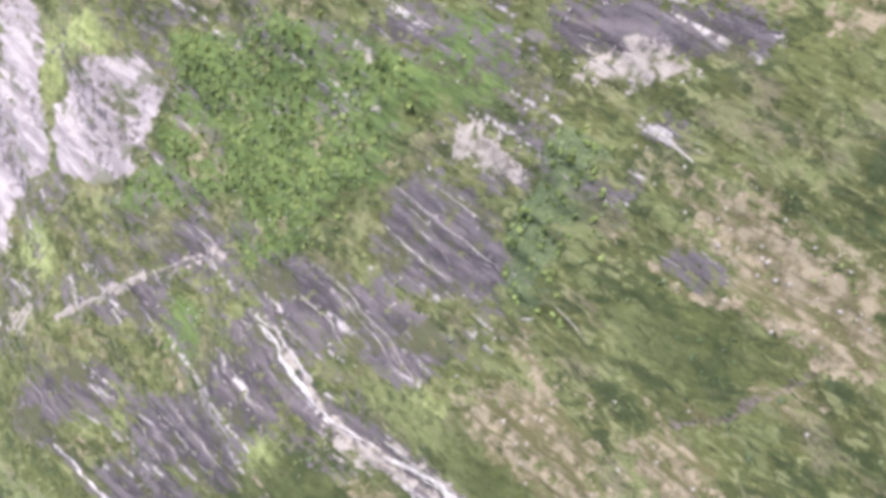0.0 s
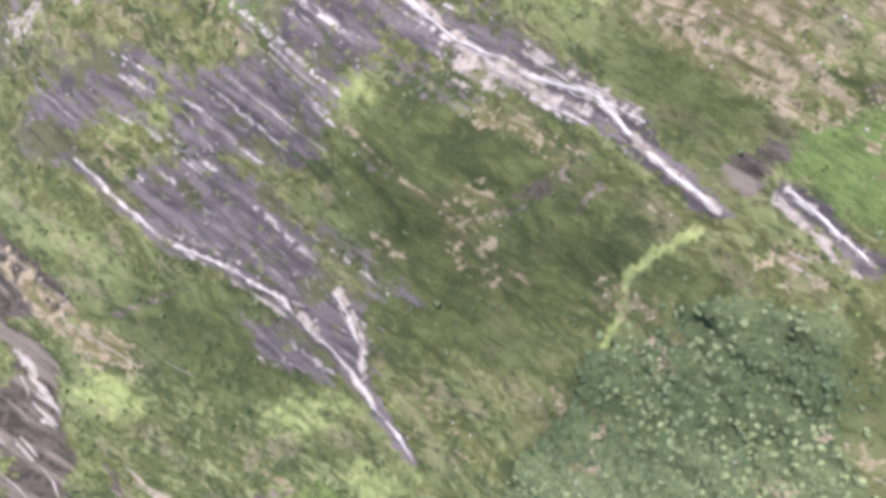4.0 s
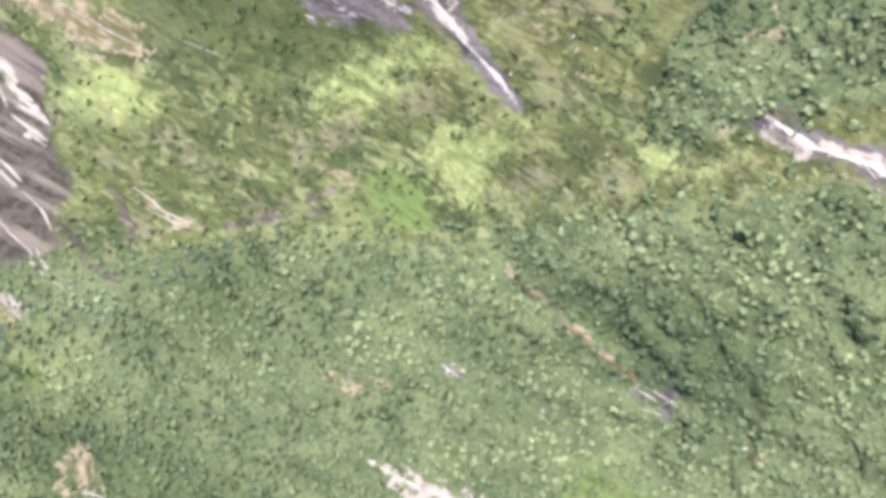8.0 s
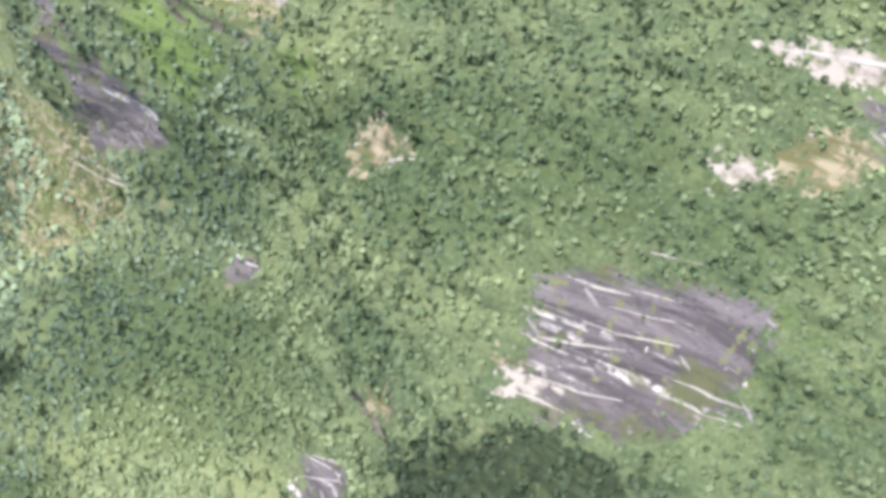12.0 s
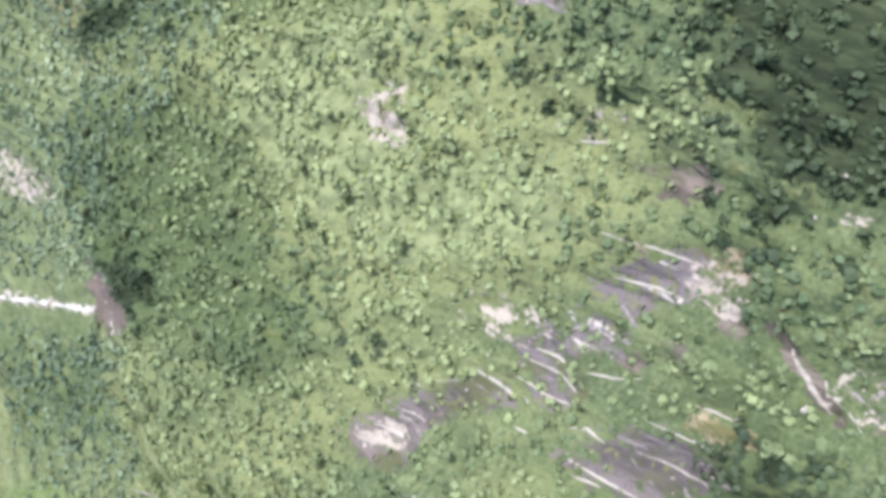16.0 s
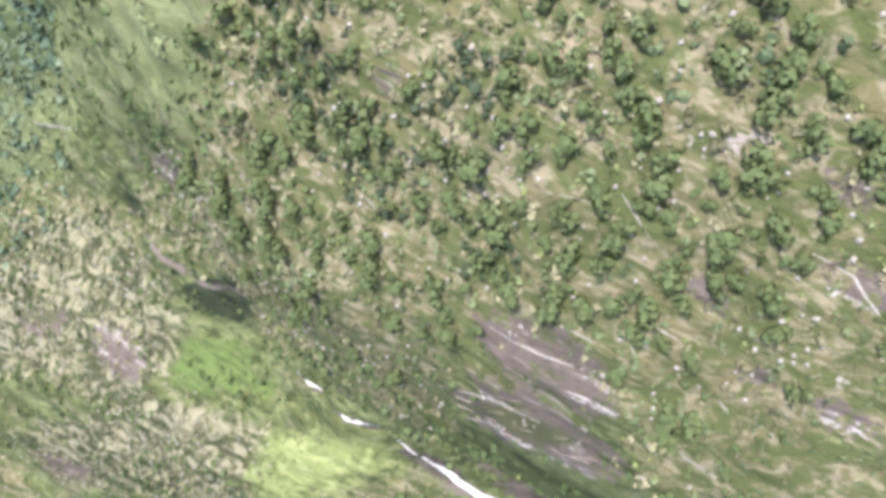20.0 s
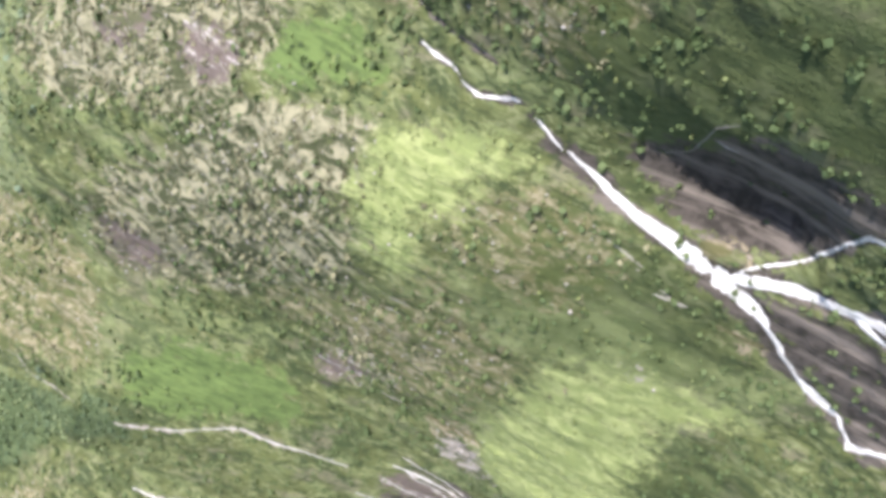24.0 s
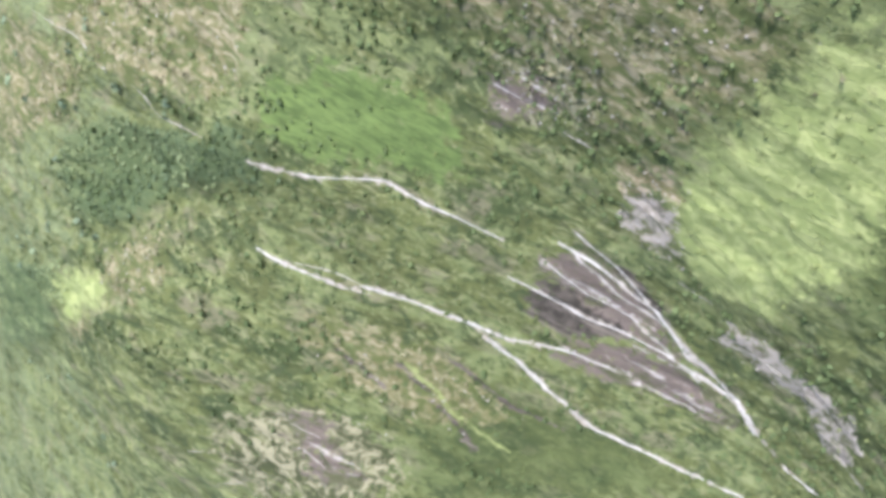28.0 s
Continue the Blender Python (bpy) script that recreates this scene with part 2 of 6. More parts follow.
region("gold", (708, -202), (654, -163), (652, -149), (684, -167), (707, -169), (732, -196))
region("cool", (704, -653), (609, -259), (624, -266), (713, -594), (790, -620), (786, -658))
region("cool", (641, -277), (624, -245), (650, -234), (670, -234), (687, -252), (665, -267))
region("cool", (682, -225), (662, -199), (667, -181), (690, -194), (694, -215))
ledge(0.8, (737.2, -87), (740.3, -84.3))
region("cool", (697, -118), (685, -101), (697, -96), (708, -110))
ledge(0.8, (837, -100.3), (841.6, -93.1))
region("cool", (1035, -187), (994, -152), (1046, -141), (1077, -183))
region("cool", (207, -177), (189, -158), (203, -151), (231, -176))
region("cool", (236, -180), (207, -157), (185, -127), (208, -115), (290, -184), (264, -185))
ledge(0.8, (181.5, -154.4), (180, -148.7))
region("cool", (697, -102), (675, -96), (706, -85), (719, -100))
region("cool", (666, -132), (665, -106), (675, -96), (681, -115))
region("cool", (442, -134), (412, -118), (438, -102), (464, -124))
region("cool", (490, -130), (483, -118), (498, -108), (501, -119))
region("cool", (671, -123), (664, -109), (679, -100), (685, -116))
region("gold", (831, -423), (731, -202), (746, -186), (792, -205), (803, -248))
region("gold", (616, -274), (577, -179), (606, -147), (632, -170), (655, -223))
# seen from 0 m along
region("rock", (15.2, -234.4), (2.1, -218.1), (-8.5, -196), (-10.9, -182.2), (-0, -187), (8.1, -201.8), (21, -214.2), (24.6, -224))
region("pale", (21, -223.9), (14.1, -214.5), (6.8, -202.2), (8.5, -194.8), (20.7, -208.5), (29.5, -221))
region("earth", (-17.9, -181.2), (-26, -173.1), (-19.3, -169.7), (-11.5, -174.1))
region("pale", (55.6, -289.4), (52.9, -281.9), (53.6, -272.6), (57.2, -273.6), (59.5, -278.7))
region("pale", (67.2, -275.2), (65.7, -267.1), (72.8, -266.7))
region("earth", (46.3, -241.4), (37.9, -230.4), (42.8, -226.5), (47.9, -235.3))
region("pale", (60.5, -248), (53.6, -241), (57.4, -228.5), (57.4, -219.5), (66.9, -234.8), (70.7, -242.5))
region("rock", (63.7, -235.9), (57.2, -222.4), (65.1, -225.7), (72.4, -236.7))
region("rock", (29.4, -203.4), (21.9, -197.4), (28.6, -187.9), (32.1, -188), (31.8, -199.6))
ledge(1.2, (28.4, -200.7), (29.2, -194.6), (30.8, -188.6))
region("rock", (48.3, -287.6), (28.9, -258.7), (45.8, -264.8), (52.5, -278.2))
region("forest", (101.4, -371.4), (62.6, -314.7), (53.3, -285.5), (45.3, -260.6), (84, -260.4), (108.1, -273.9), (126.7, -275.2), (161.4, -295.6), (155.4, -312.1), (134.7, -316.7), (178.9, -353.1), (186.4, -366.8), (128.8, -358.9))
region("lush", (101.4, -371.4), (62.6, -314.7), (53.3, -285.5), (45.3, -260.6), (84, -260.4), (108.1, -273.9), (126.7, -275.2), (161.4, -295.6), (155.4, -312.1), (134.7, -316.7), (178.9, -353.1), (186.4, -366.8), (128.8, -358.9))
region("lush", (49.1, -264.2), (24.7, -255.2), (18.9, -235.3), (36.2, -243.7), (30.8, -228.1), (45.4, -234.3), (58.3, -250.8), (56.3, -266.3))
region("forest", (102.1, -213.8), (76.9, -218.9), (61.7, -217), (41.8, -217.5), (37.4, -204.6), (50.7, -204.6), (66, -205), (98.9, -206.5))
region("cliff", (147.5, -486.7), (135.1, -467.1), (204.9, -424.1), (236.8, -459.4))
region("cliff", (153.2, -429.1), (119.8, -387.5), (120.7, -368.8), (147.9, -370.9), (182.8, -384.8), (193.1, -411.5))
streak("dark", 0.9, (133.5, -393.5), (142.5, -390.8))
streak("dark", 1.2, (196, -469.6), (178.5, -455.7), (168.7, -448.4))
region("lime", (143.6, -461), (109.8, -405), (123.8, -396.2), (160.8, -436.7), (196.9, -417.5), (202.6, -425.6))
region("tan", (48.3, -186.3), (30.4, -177.7), (32, -167.1), (32, -147.4), (46.7, -140.5), (56.5, -146.7), (58.9, -164.7), (55.1, -181.6))
region("rock", (59.5, -190.8), (46.2, -175.7), (53.5, -171.2), (64.1, -180.9))
region("rock", (55.2, -204.7), (39, -199.4), (37.8, -195.4), (56.7, -198), (61.4, -204.7))
region("earth", (45.3, -202.7), (38, -197.1), (45.5, -198.4))
streak("earth", 1.2, (57.9, -167.5), (59.1, -153.2), (58.6, -146.8))
streak("dark", 0.8, (101.4, -168.5), (87.5, -157.3), (72.1, -152.7), (56.5, -146.7))
# seen from 71 m along
region("rock", (111.7, -260.7), (97.7, -260.5), (83.3, -253.2), (73.7, -233.9), (87.1, -217.4), (100.9, -216.8), (116.3, -234.9), (123.4, -251.5))
region("rock", (155.8, -296.6), (138.7, -279.1), (129.8, -255), (125.9, -234), (128.5, -220.2), (141.2, -223.3), (148.7, -224), (152.1, -230.5), (149, -249.9), (169.3, -275.4), (166.6, -290.3))
region("rock", (184.4, -292.7), (170.2, -288.4), (172.9, -266.1), (176.8, -249.1), (180.2, -231.6), (184.4, -230.8), (189.1, -245.8), (184.1, -264.4), (188.5, -283.5))
region("rock", (202.8, -289.3), (184.9, -275.6), (188.3, -257.2), (195.5, -252.9), (211.5, -259.8), (209.9, -273), (218.6, -292))
region("rock", (260.1, -315.5), (236.9, -305.1), (223.1, -291.2), (223.6, -261.7), (233.5, -256.1), (247.5, -260.6), (255.5, -281.5), (270, -300.2), (271.5, -314.9))
region("rock", (293.9, -322.2), (270, -300.2), (263.4, -275.1), (271.4, -255.2), (289.5, -252.9), (299.5, -276), (311.2, -296.8), (311.4, -311.4), (305.8, -321.1))
region("rock", (311.4, -372.6), (274.3, -354.8), (249.1, -337.3), (250.6, -328.8), (264.8, -330.9), (290, -339.6), (311.7, -342.9), (324.1, -363.1))
region("rock", (179.5, -342.4), (165.5, -336.8), (158, -316.1), (166.3, -309.8), (179.8, -324), (197, -335.2), (222.2, -341), (210.8, -322.7), (196.2, -330.6))
region("rock", (244.1, -364.8), (199.8, -338.4), (204.4, -329), (216.5, -330.6), (231.5, -345.1))
region("rock", (178.6, -232.6), (169.1, -226.8), (168.5, -211.8), (170.2, -192.5), (178.7, -192.1), (181.6, -206.3), (185.1, -219.4), (183.8, -227.5))
region("cliff", (212.2, -518.8), (174.1, -437.3), (199.8, -420.9), (236.6, -442.7), (264.1, -431.2), (308.1, -484.4))
region("cliff", (169.1, -428.3), (146.2, -381.1), (166, -369), (186.3, -385.2), (200, -415.5))
region("rock", (308.1, -484.4), (289.1, -428.8), (301.4, -395.4), (325.1, -407.9), (360.2, -454.8))
region("dark", (384.2, -395), (358.6, -360.4), (355.6, -323.6), (362.4, -310.5), (412.3, -350.8))
region("dark", (335.5, -475.1), (317.7, -440), (316.5, -417.3), (351.2, -464.2))
ledge(2.4, (249.7, -363.4), (223.6, -351), (199.8, -338.4))
region("pale", (200.8, -339), (187.7, -334.6), (172.9, -325), (161.6, -312.4), (163.3, -309.9), (176.5, -323.2), (190.4, -331.4))
ledge(1, (199.8, -338.4), (188.2, -334), (175.9, -326), (162.5, -311.6))
region("earth", (131.7, -257.7), (124.9, -241), (127.8, -221.9), (133.5, -221.3), (131.1, -237.7), (132.9, -253))
region("earth", (136.9, -279.4), (130.9, -266.5), (128.7, -253.4), (139.9, -267))
region("earth", (142.1, -211.4), (128.8, -207.4), (116.5, -197.2), (123, -179.1), (136.7, -176.7), (142.1, -161.3), (149.4, -168.7), (147.4, -184.5), (151.1, -199.5))
region("earth", (119.9, -170.6), (106.5, -167.8), (104.4, -154.1), (118.5, -147.8), (127.1, -159.3))
region("pale", (279.9, -403.4), (264, -384.4), (273.9, -379.3), (287.6, -400.4))
region("pale", (196.9, -243.1), (184.1, -234.1), (182.1, -223.5), (182.1, -216.6), (186.5, -222.9), (190.6, -234.4))
streak("earth", 1.3, (113.1, -202.8), (122.3, -187.5), (126.1, -180.4))
streak("earth", 1.3, (99.4, -174.4), (105.1, -166), (105, -154.7))
streak("earth", 1.2, (146.6, -201.8), (147.8, -187.1), (149.5, -164.7))
streak("earth", 1.1, (222.4, -248.6), (226.9, -230.3), (229.6, -219.6), (236.3, -212.5), (233.7, -201))
# shadow under an overhanging edge, painted as a dark line
streak("dark", 0.9, (184.8, -272.5), (187.8, -259.5), (194.3, -248.5), (194.8, -242.3), (182.8, -231.8))
streak("dark", 0.7, (116.3, -234.9), (109.5, -230.1))
streak("dark", 0.7, (218.5, -213.9), (205.1, -205.6), (191.5, -202))
ledge(0.6, (91.2, -261.7), (92.2, -238.5), (92.2, -218.9))
ledge(0.5, (81.7, -245.3), (82.4, -230.6))
ledge(0.6, (106.6, -258.8), (107.9, -240.3), (107.3, -231.3))
ledge(0.5, (95.1, -255.2), (96.1, -242.4))
ledge(0.6, (151, -273.4), (151, -256.6), (153.8, -247.2))
ledge(0.6, (134.7, -268.9), (139.1, -240), (146.2, -223.9))
ledge(0.5, (140.4, -257.5), (142.8, -242.1), (146.2, -231.4))
ledge(0.5, (136.5, -275.4), (136.6, -255.1), (139.8, -246.6))
ledge(0.6, (236.8, -301.5), (236.6, -284.2), (236, -256.2))
ledge(0.7, (216.3, -285.1), (217.6, -263.4), (218, -258.1))
ledge(0.5, (260.1, -315.5), (265.9, -295.8))
ledge(0.5, (220.7, -294.9), (219.1, -268.3))
ledge(0.6, (294.4, -372.8), (290, -339.6))
ledge(0.6, (169, -338.5), (169.1, -314.2))
ledge(0.5, (164.9, -332.2), (164.4, -310.9))
ledge(0.6, (168.2, -414.6), (172.3, -385.8))
ledge(0.6, (160, -401.5), (163.3, -373.5))
ledge(0.9, (102.1, -208.8), (99.2, -205.6))
ledge(0.5, (91.1, -202), (95.3, -192.5))
region("lime", (240.8, -432.9), (217.6, -405.8), (236.6, -387.9), (248.6, -381.3), (253.7, -408.9))
region("lush", (201.4, -325.3), (189.4, -313.7), (204.3, -294.8), (222.9, -305.1), (221.2, -317.9))
region("lime", (292.3, -338.6), (256.7, -321.6), (264.3, -316.9), (285.5, -326.2), (295, -338.2))
region("lime", (221.6, -256.1), (209.7, -257.5), (192, -246.2), (194, -242.8), (207.9, -246.2), (228.3, -252.5))
region("lime", (149.2, -221.9), (143.8, -218.4), (151.3, -212.2), (165.2, -217.9))
region("lime", (138.6, -222.8), (125.2, -210.6), (130.7, -210), (142.3, -219.2))
region("lush", (158.9, -168.2), (140.2, -159), (121.1, -146.7), (155.7, -131.7), (166.3, -140.7), (164, -156.3), (166.3, -162.5))
# two shadows beside the lush grass, painted with dark cover
region("dark", (168.6, -175.8), (153.7, -166.8), (169.3, -167.8), (177.8, -169.4))
region("dark", (142.9, -166.2), (120.4, -147.9), (140.2, -159))
region("cool", (211.6, -244.6), (195.2, -229.1), (192.7, -203.2), (189.7, -180.3), (204.8, -174.5), (229.2, -201.4), (226.9, -230.3))
region("cool", (159.8, -217), (148.5, -204.1), (149.3, -186.5), (152.3, -167.4), (167.5, -178.9), (170.7, -195.4))
# seen from 161 m along
region("rock", (298.5, -264.6), (280.7, -253.3), (279.3, -239.6), (299.2, -232.3), (307.7, -233.3), (307.2, -250.1), (309.3, -263.2))
region("rock", (322.5, -277.7), (310.3, -259), (310.8, -236.3), (324.9, -247.6), (332.5, -265.7))
streak("dark", 0.7, (354.8, -305.2), (343.6, -301.9), (324.5, -295.3))
streak("dark", 0.8, (298, -262.8), (278.7, -253.6))
streak("dark", 0.6, (227.6, -216.7), (213, -206.9), (198.4, -200.8))
streak("dark", 0.6, (205, -195.5), (192.4, -194.8))
region("earth", (361.6, -349.4), (362.6, -331.4), (362.9, -310.9), (366.7, -294.3), (373.8, -294.7), (379.5, -309.3), (372.3, -331.6), (371.8, -343.7))
region("dark", (389.4, -332), (386.7, -321.8), (391.6, -309.3), (411.1, -296.8), (426.3, -297), (443.4, -273.7), (462.2, -278))
ledge(1.5, (397.1, -324.6), (401.8, -314.7))
ledge(1.5, (403.6, -313.3), (407, -301.9))
ledge(1.5, (413.5, -301.1), (414.5, -296.7))
ledge(1.4, (428.5, -300.8), (431.7, -294.1))
region("lime", (350, -255), (311.3, -234.3), (320, -230), (344.8, -242.9), (357.9, -253.9))
region("lime", (381.4, -302.8), (374.7, -293), (380.5, -284.4), (393.2, -288.7), (388.4, -297.8))
region("lime", (353.4, -229.9), (341.7, -224.9), (343.9, -216.5), (348.9, -203.1), (361.7, -216.4))
region("lime", (220.9, -158.4), (220, -148.4), (226.2, -149.1), (225.7, -156.6))
streak("lime", 2, (236, -177.6), (226, -178.7), (213.6, -179.9), (203.3, -176.5), (188.9, -170.9))
region("forest", (256.1, -175.1), (236, -177.6), (221.9, -165.9), (204.8, -160.7), (186.4, -135.3), (238.6, -109.5), (318.1, -172), (279.3, -178.8))
region("earth", (185.5, -160.8), (178.6, -148.7), (185.1, -144.1), (190.6, -150.3))
ledge(0.9, (183.7, -152.8), (183.4, -146.2))
region("cool", (355.3, -305.5), (299.5, -268.2), (315.8, -248.7), (347.1, -257.6), (360.3, -278.8), (372.5, -298.8))
region("cool", (297.1, -230.4), (254.2, -188), (230.2, -190.2), (225.9, -198.2), (251.8, -222.2), (274.5, -236.9))
# seen from 236 m along
region("dark", (394.2, -326), (386.1, -315.9), (397.4, -305.3), (411.2, -296.1), (420.9, -299), (438.2, -282.5), (444.9, -275.7), (439.8, -292.4))
ledge(1.3, (398.3, -324.9), (397.4, -319.1), (401.5, -314.6))
ledge(1.3, (408.6, -310.1), (408.1, -301.6))
ledge(1.2, (413.4, -301.7), (412.6, -297.3))
ledge(1.2, (429.6, -300.4), (430.7, -294.1))
ledge(1, (404.8, -317.2), (410.2, -311.2))
region("earth", (367.7, -309.1), (361.7, -306.6), (364.8, -293), (372, -294.5))
region("lime", (345.4, -228.4), (332.5, -215.7), (345.5, -210.5), (348.7, -221.9))
region("lime", (309.1, -178.5), (307.7, -173.8), (312.6, -170.4), (306.9, -159.5), (293.7, -154), (295.5, -151.7), (306.3, -154.1), (317.7, -166), (318.2, -173.7))
region("lime", (306.5, -112.7), (298, -110.9), (297.8, -103.6), (304, -99.9), (314.6, -108.5))
region("lime", (391.2, -301.7), (384.2, -292.5), (379, -283.6), (390.3, -285.9), (397.4, -293.9))
region("lime", (346.8, -252.8), (329.6, -243.6), (316.2, -232.2), (325.6, -233.5), (345.7, -246.9), (356, -249.8))
region("lime", (330.1, -212.9), (319.4, -197.8), (324.8, -199), (333.3, -211.6))
region("lush", (366.6, -237.1), (355.5, -229.3), (357.3, -221.1), (372.5, -213.4), (376.6, -222), (375.7, -232.4))
region("rock", (290.3, -152), (291, -141.8), (286.2, -134.9), (284.6, -129.5), (288.3, -119.9), (292.4, -123.8), (291.9, -131.2), (293.3, -142.4))
ledge(0.8, (290.6, -150.1), (291.5, -140.4), (287.6, -134.5))
ledge(0.8, (285.9, -132.7), (288.1, -125.6), (287.5, -119.3))
ledge(0.7, (289, -134.1), (291.4, -128.7))
region("earth", (287.8, -117.7), (283.7, -112.2), (294.2, -105.5), (293.3, -111.8))
streak("earth", 0.8, (413.7, -279.9), (416.2, -269.9), (414.8, -263.6))
streak("dark", 0.7, (410.4, -259.5), (395.1, -246.7), (372.2, -237))
streak("earth", 0.8, (364.1, -181.8), (364, -167.7), (366.2, -153.1))
region("dark", (301.4, -222.1), (300.3, -215.7), (304.7, -217.1))
# seen from 448 m along
region("rock", (495.5, -158.4), (486.9, -157.8), (485.9, -154.3), (487.7, -148.4), (482.2, -142.1), (481.8, -134.8), (487, -130), (495.4, -125.9), (501.6, -122.5), (508.7, -125.8), (516.1, -131.1), (519.8, -137.5), (519, -144.7), (521.5, -149.8), (508.8, -155.8))
ledge(0.8, (492.1, -158.4), (491.9, -154.2), (490.6, -150.7))
ledge(0.8, (507.1, -156.6), (505.2, -151.1), (501.7, -144.5))
ledge(0.7, (500, -152.5), (499.5, -147.6), (496.3, -139.5))
ledge(0.8, (519.1, -150.9), (518.6, -144.2))
ledge(0.9, (514.8, -151.4), (513.6, -143.9), (510.7, -138.2))
ledge(0.9, (480.9, -153.5), (478.4, -145.2))
ledge(0.8, (502.9, -136.2), (502.4, -129.4), (500.6, -123))
ledge(0.8, (506.7, -135.2), (505.7, -127.8), (504.3, -122.3))
ledge(0.7, (489.5, -151.2), (487.7, -144.2))
ledge(0.6, (494.7, -151.8), (493.9, -146.8), (491.5, -141.2))
ledge(0.6, (509.6, -148.8), (507.8, -144.6))
streak("dark", 1, (503.7, -151.1), (501.1, -145.7))
streak("dark", 1.2, (507.2, -143.7), (504.3, -138.1))
streak("dark", 1.3, (514.4, -132.9), (511.5, -127.4))
streak("dark", 1, (517.7, -143.1), (516.3, -137.1))
region("earth", (500.1, -134.6), (496.2, -126.9), (501, -123.7), (503.9, -129.4))
region("pale", (501.1, -157.7), (500.5, -155), (503, -152.3), (506.3, -154.4))
region("earth", (514.3, -161.4), (510.5, -156), (515.4, -152.2), (516.5, -155.8))
region("pale", (517, -154.4), (512.9, -149), (517.7, -145.1), (520, -149.9))
region("gold", (497.8, -171.3), (492.3, -167.7), (495.5, -162.8), (502.9, -164.8))
region("lush", (481, -133.8), (477.9, -125.1), (484, -122.3), (487.2, -128.5))
region("lime", (510.1, -114.8), (509.6, -104.4), (514.9, -100.9), (512.7, -111.1))
region("earth", (543.2, -183.3), (534.9, -169.7), (539, -166.6), (546.5, -173.3), (547.2, -181.8))
streak("dark", 1.8, (546.5, -186.9), (549.6, -180.2), (547.5, -163.8))
region("rock", (568.2, -188.3), (561.7, -177.1), (565.7, -166.4), (575, -173.4), (579.3, -185.8))
ledge(0.8, (567, -185.4), (563, -176.4))
ledge(0.7, (574.4, -185.6), (565.3, -172.4))
# two patches of cast shade, laid as dark tree cover
region("dark_shaded", (547.8, -158.7), (535.5, -147.2), (540.6, -139.9), (554.6, -134.2), (564.7, -145.2), (556.6, -155.2))
region("dark_shaded", (528.8, -146.6), (523.4, -138), (519.2, -127.3), (528.9, -119.4), (535.6, -127.1), (536.2, -138.4))
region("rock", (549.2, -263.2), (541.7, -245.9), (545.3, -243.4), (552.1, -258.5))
region("dark_shaded", (781.2, -569.9), (618.1, -294.3), (623.4, -291.1), (798.1, -567.8))
region("rock", (507.2, -311.1), (506.5, -291), (526.5, -288.3), (537.6, -321.7), (525.7, -319))
streak("dark", 1.6, (501.7, -303.7), (513.4, -309.6), (520.3, -309.3), (537.6, -326.6))
region("gold", (572.7, -520.6), (523.2, -317.1), (543.8, -296.5), (550, -289.6), (594.6, -327.5), (724.9, -579.1))
ledge(0.9, (549.5, -349.6), (548.3, -327.6), (543.8, -296.5))
region("earth", (482.8, -228.3), (479.7, -219), (487, -212.1), (490.3, -222.8))
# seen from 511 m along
# the shadowed ravine, its shade painted in with dark cover
region("dark_shaded", (546, -161.5), (537.8, -151.7), (542.8, -140.1), (555.9, -130.1), (565, -128), (560.7, -121.6), (558.1, -103), (573.2, -97.5), (590.6, -109.6), (594.1, -117.4), (591.2, -126.1), (571.3, -138.6), (557.9, -149.8))
region("dark_shaded", (532.7, -153.6), (523.3, -144.5), (526.7, -120.5), (532.8, -116.7), (536.6, -135.3), (538.1, -149.6))
region("lime", (541.1, -126.3), (537.7, -119.8), (546.3, -110.3), (549.8, -114), (548, -121.3))
region("pale", (609.7, -200.7), (604.5, -191.8), (616, -191.4), (617.9, -200.1))
region("pale", (599.6, -157), (591.5, -149.3), (595.8, -149), (602.1, -155.1))
region("dark", (596.7, -135.7), (591.2, -128), (596.7, -129.7))
region("pale", (598.8, -116.3), (594.1, -112.3), (597.3, -111.1))
region("pale", (559.8, -125), (558.6, -120.1), (561.3, -120.5))
region("earth", (611.8, -128.5), (607.7, -121.8), (613.1, -119.1), (617.4, -123.9))
region("rock", (623, -141.9), (611.8, -128.5), (617.4, -123.9), (627.7, -137.8))
region("dark_shaded", (692.5, -250.4), (684.2, -236.6), (691.8, -233.6), (700.5, -245.8))
region("dark_shaded", (627.3, -313.3), (617.7, -294.1), (622.7, -283.6), (634, -311.6))
region("dark", (555.5, -107.6), (552.7, -105.3), (560.9, -102), (561.4, -104.4))
region("gold", (611.3, -183.9), (596.4, -161.3), (616.6, -145.8), (639.4, -161.5), (630.6, -177.1))
# seen from 327 m along
region("dark", (417, -319.8), (407.7, -313.5), (409.4, -301.6), (415.8, -293.3), (438.1, -281.7), (439.6, -287.2), (433.7, -299.1), (436.9, -304))
ledge(1.2, (407.6, -310.8), (408.1, -306.1), (407.3, -302.1))
ledge(1.2, (412, -304.3), (412.3, -296.6))
ledge(1.2, (425.7, -301.8), (428.9, -294.3))
ledge(1, (432.3, -306.4), (431.7, -302.1))
ledge(0.9, (444.3, -277.3), (445.7, -264.9))
region("dark", (438.8, -289), (436.7, -283.2), (442.4, -276.5), (444.2, -282.8))
region("meadow_haze", (460.1, -288), (462.6, -277.9), (460.9, -261), (458.7, -246.4), (470.7, -261.3), (474.1, -282.6))
ledge(1, (413.3, -279.8), (415.7, -271.8), (414.4, -265))
streak("earth", 1.2, (421.3, -268.2), (414.6, -266.7))
streak("dark", 0.7, (414.2, -263.2), (399.1, -247.5), (382.8, -235.6))
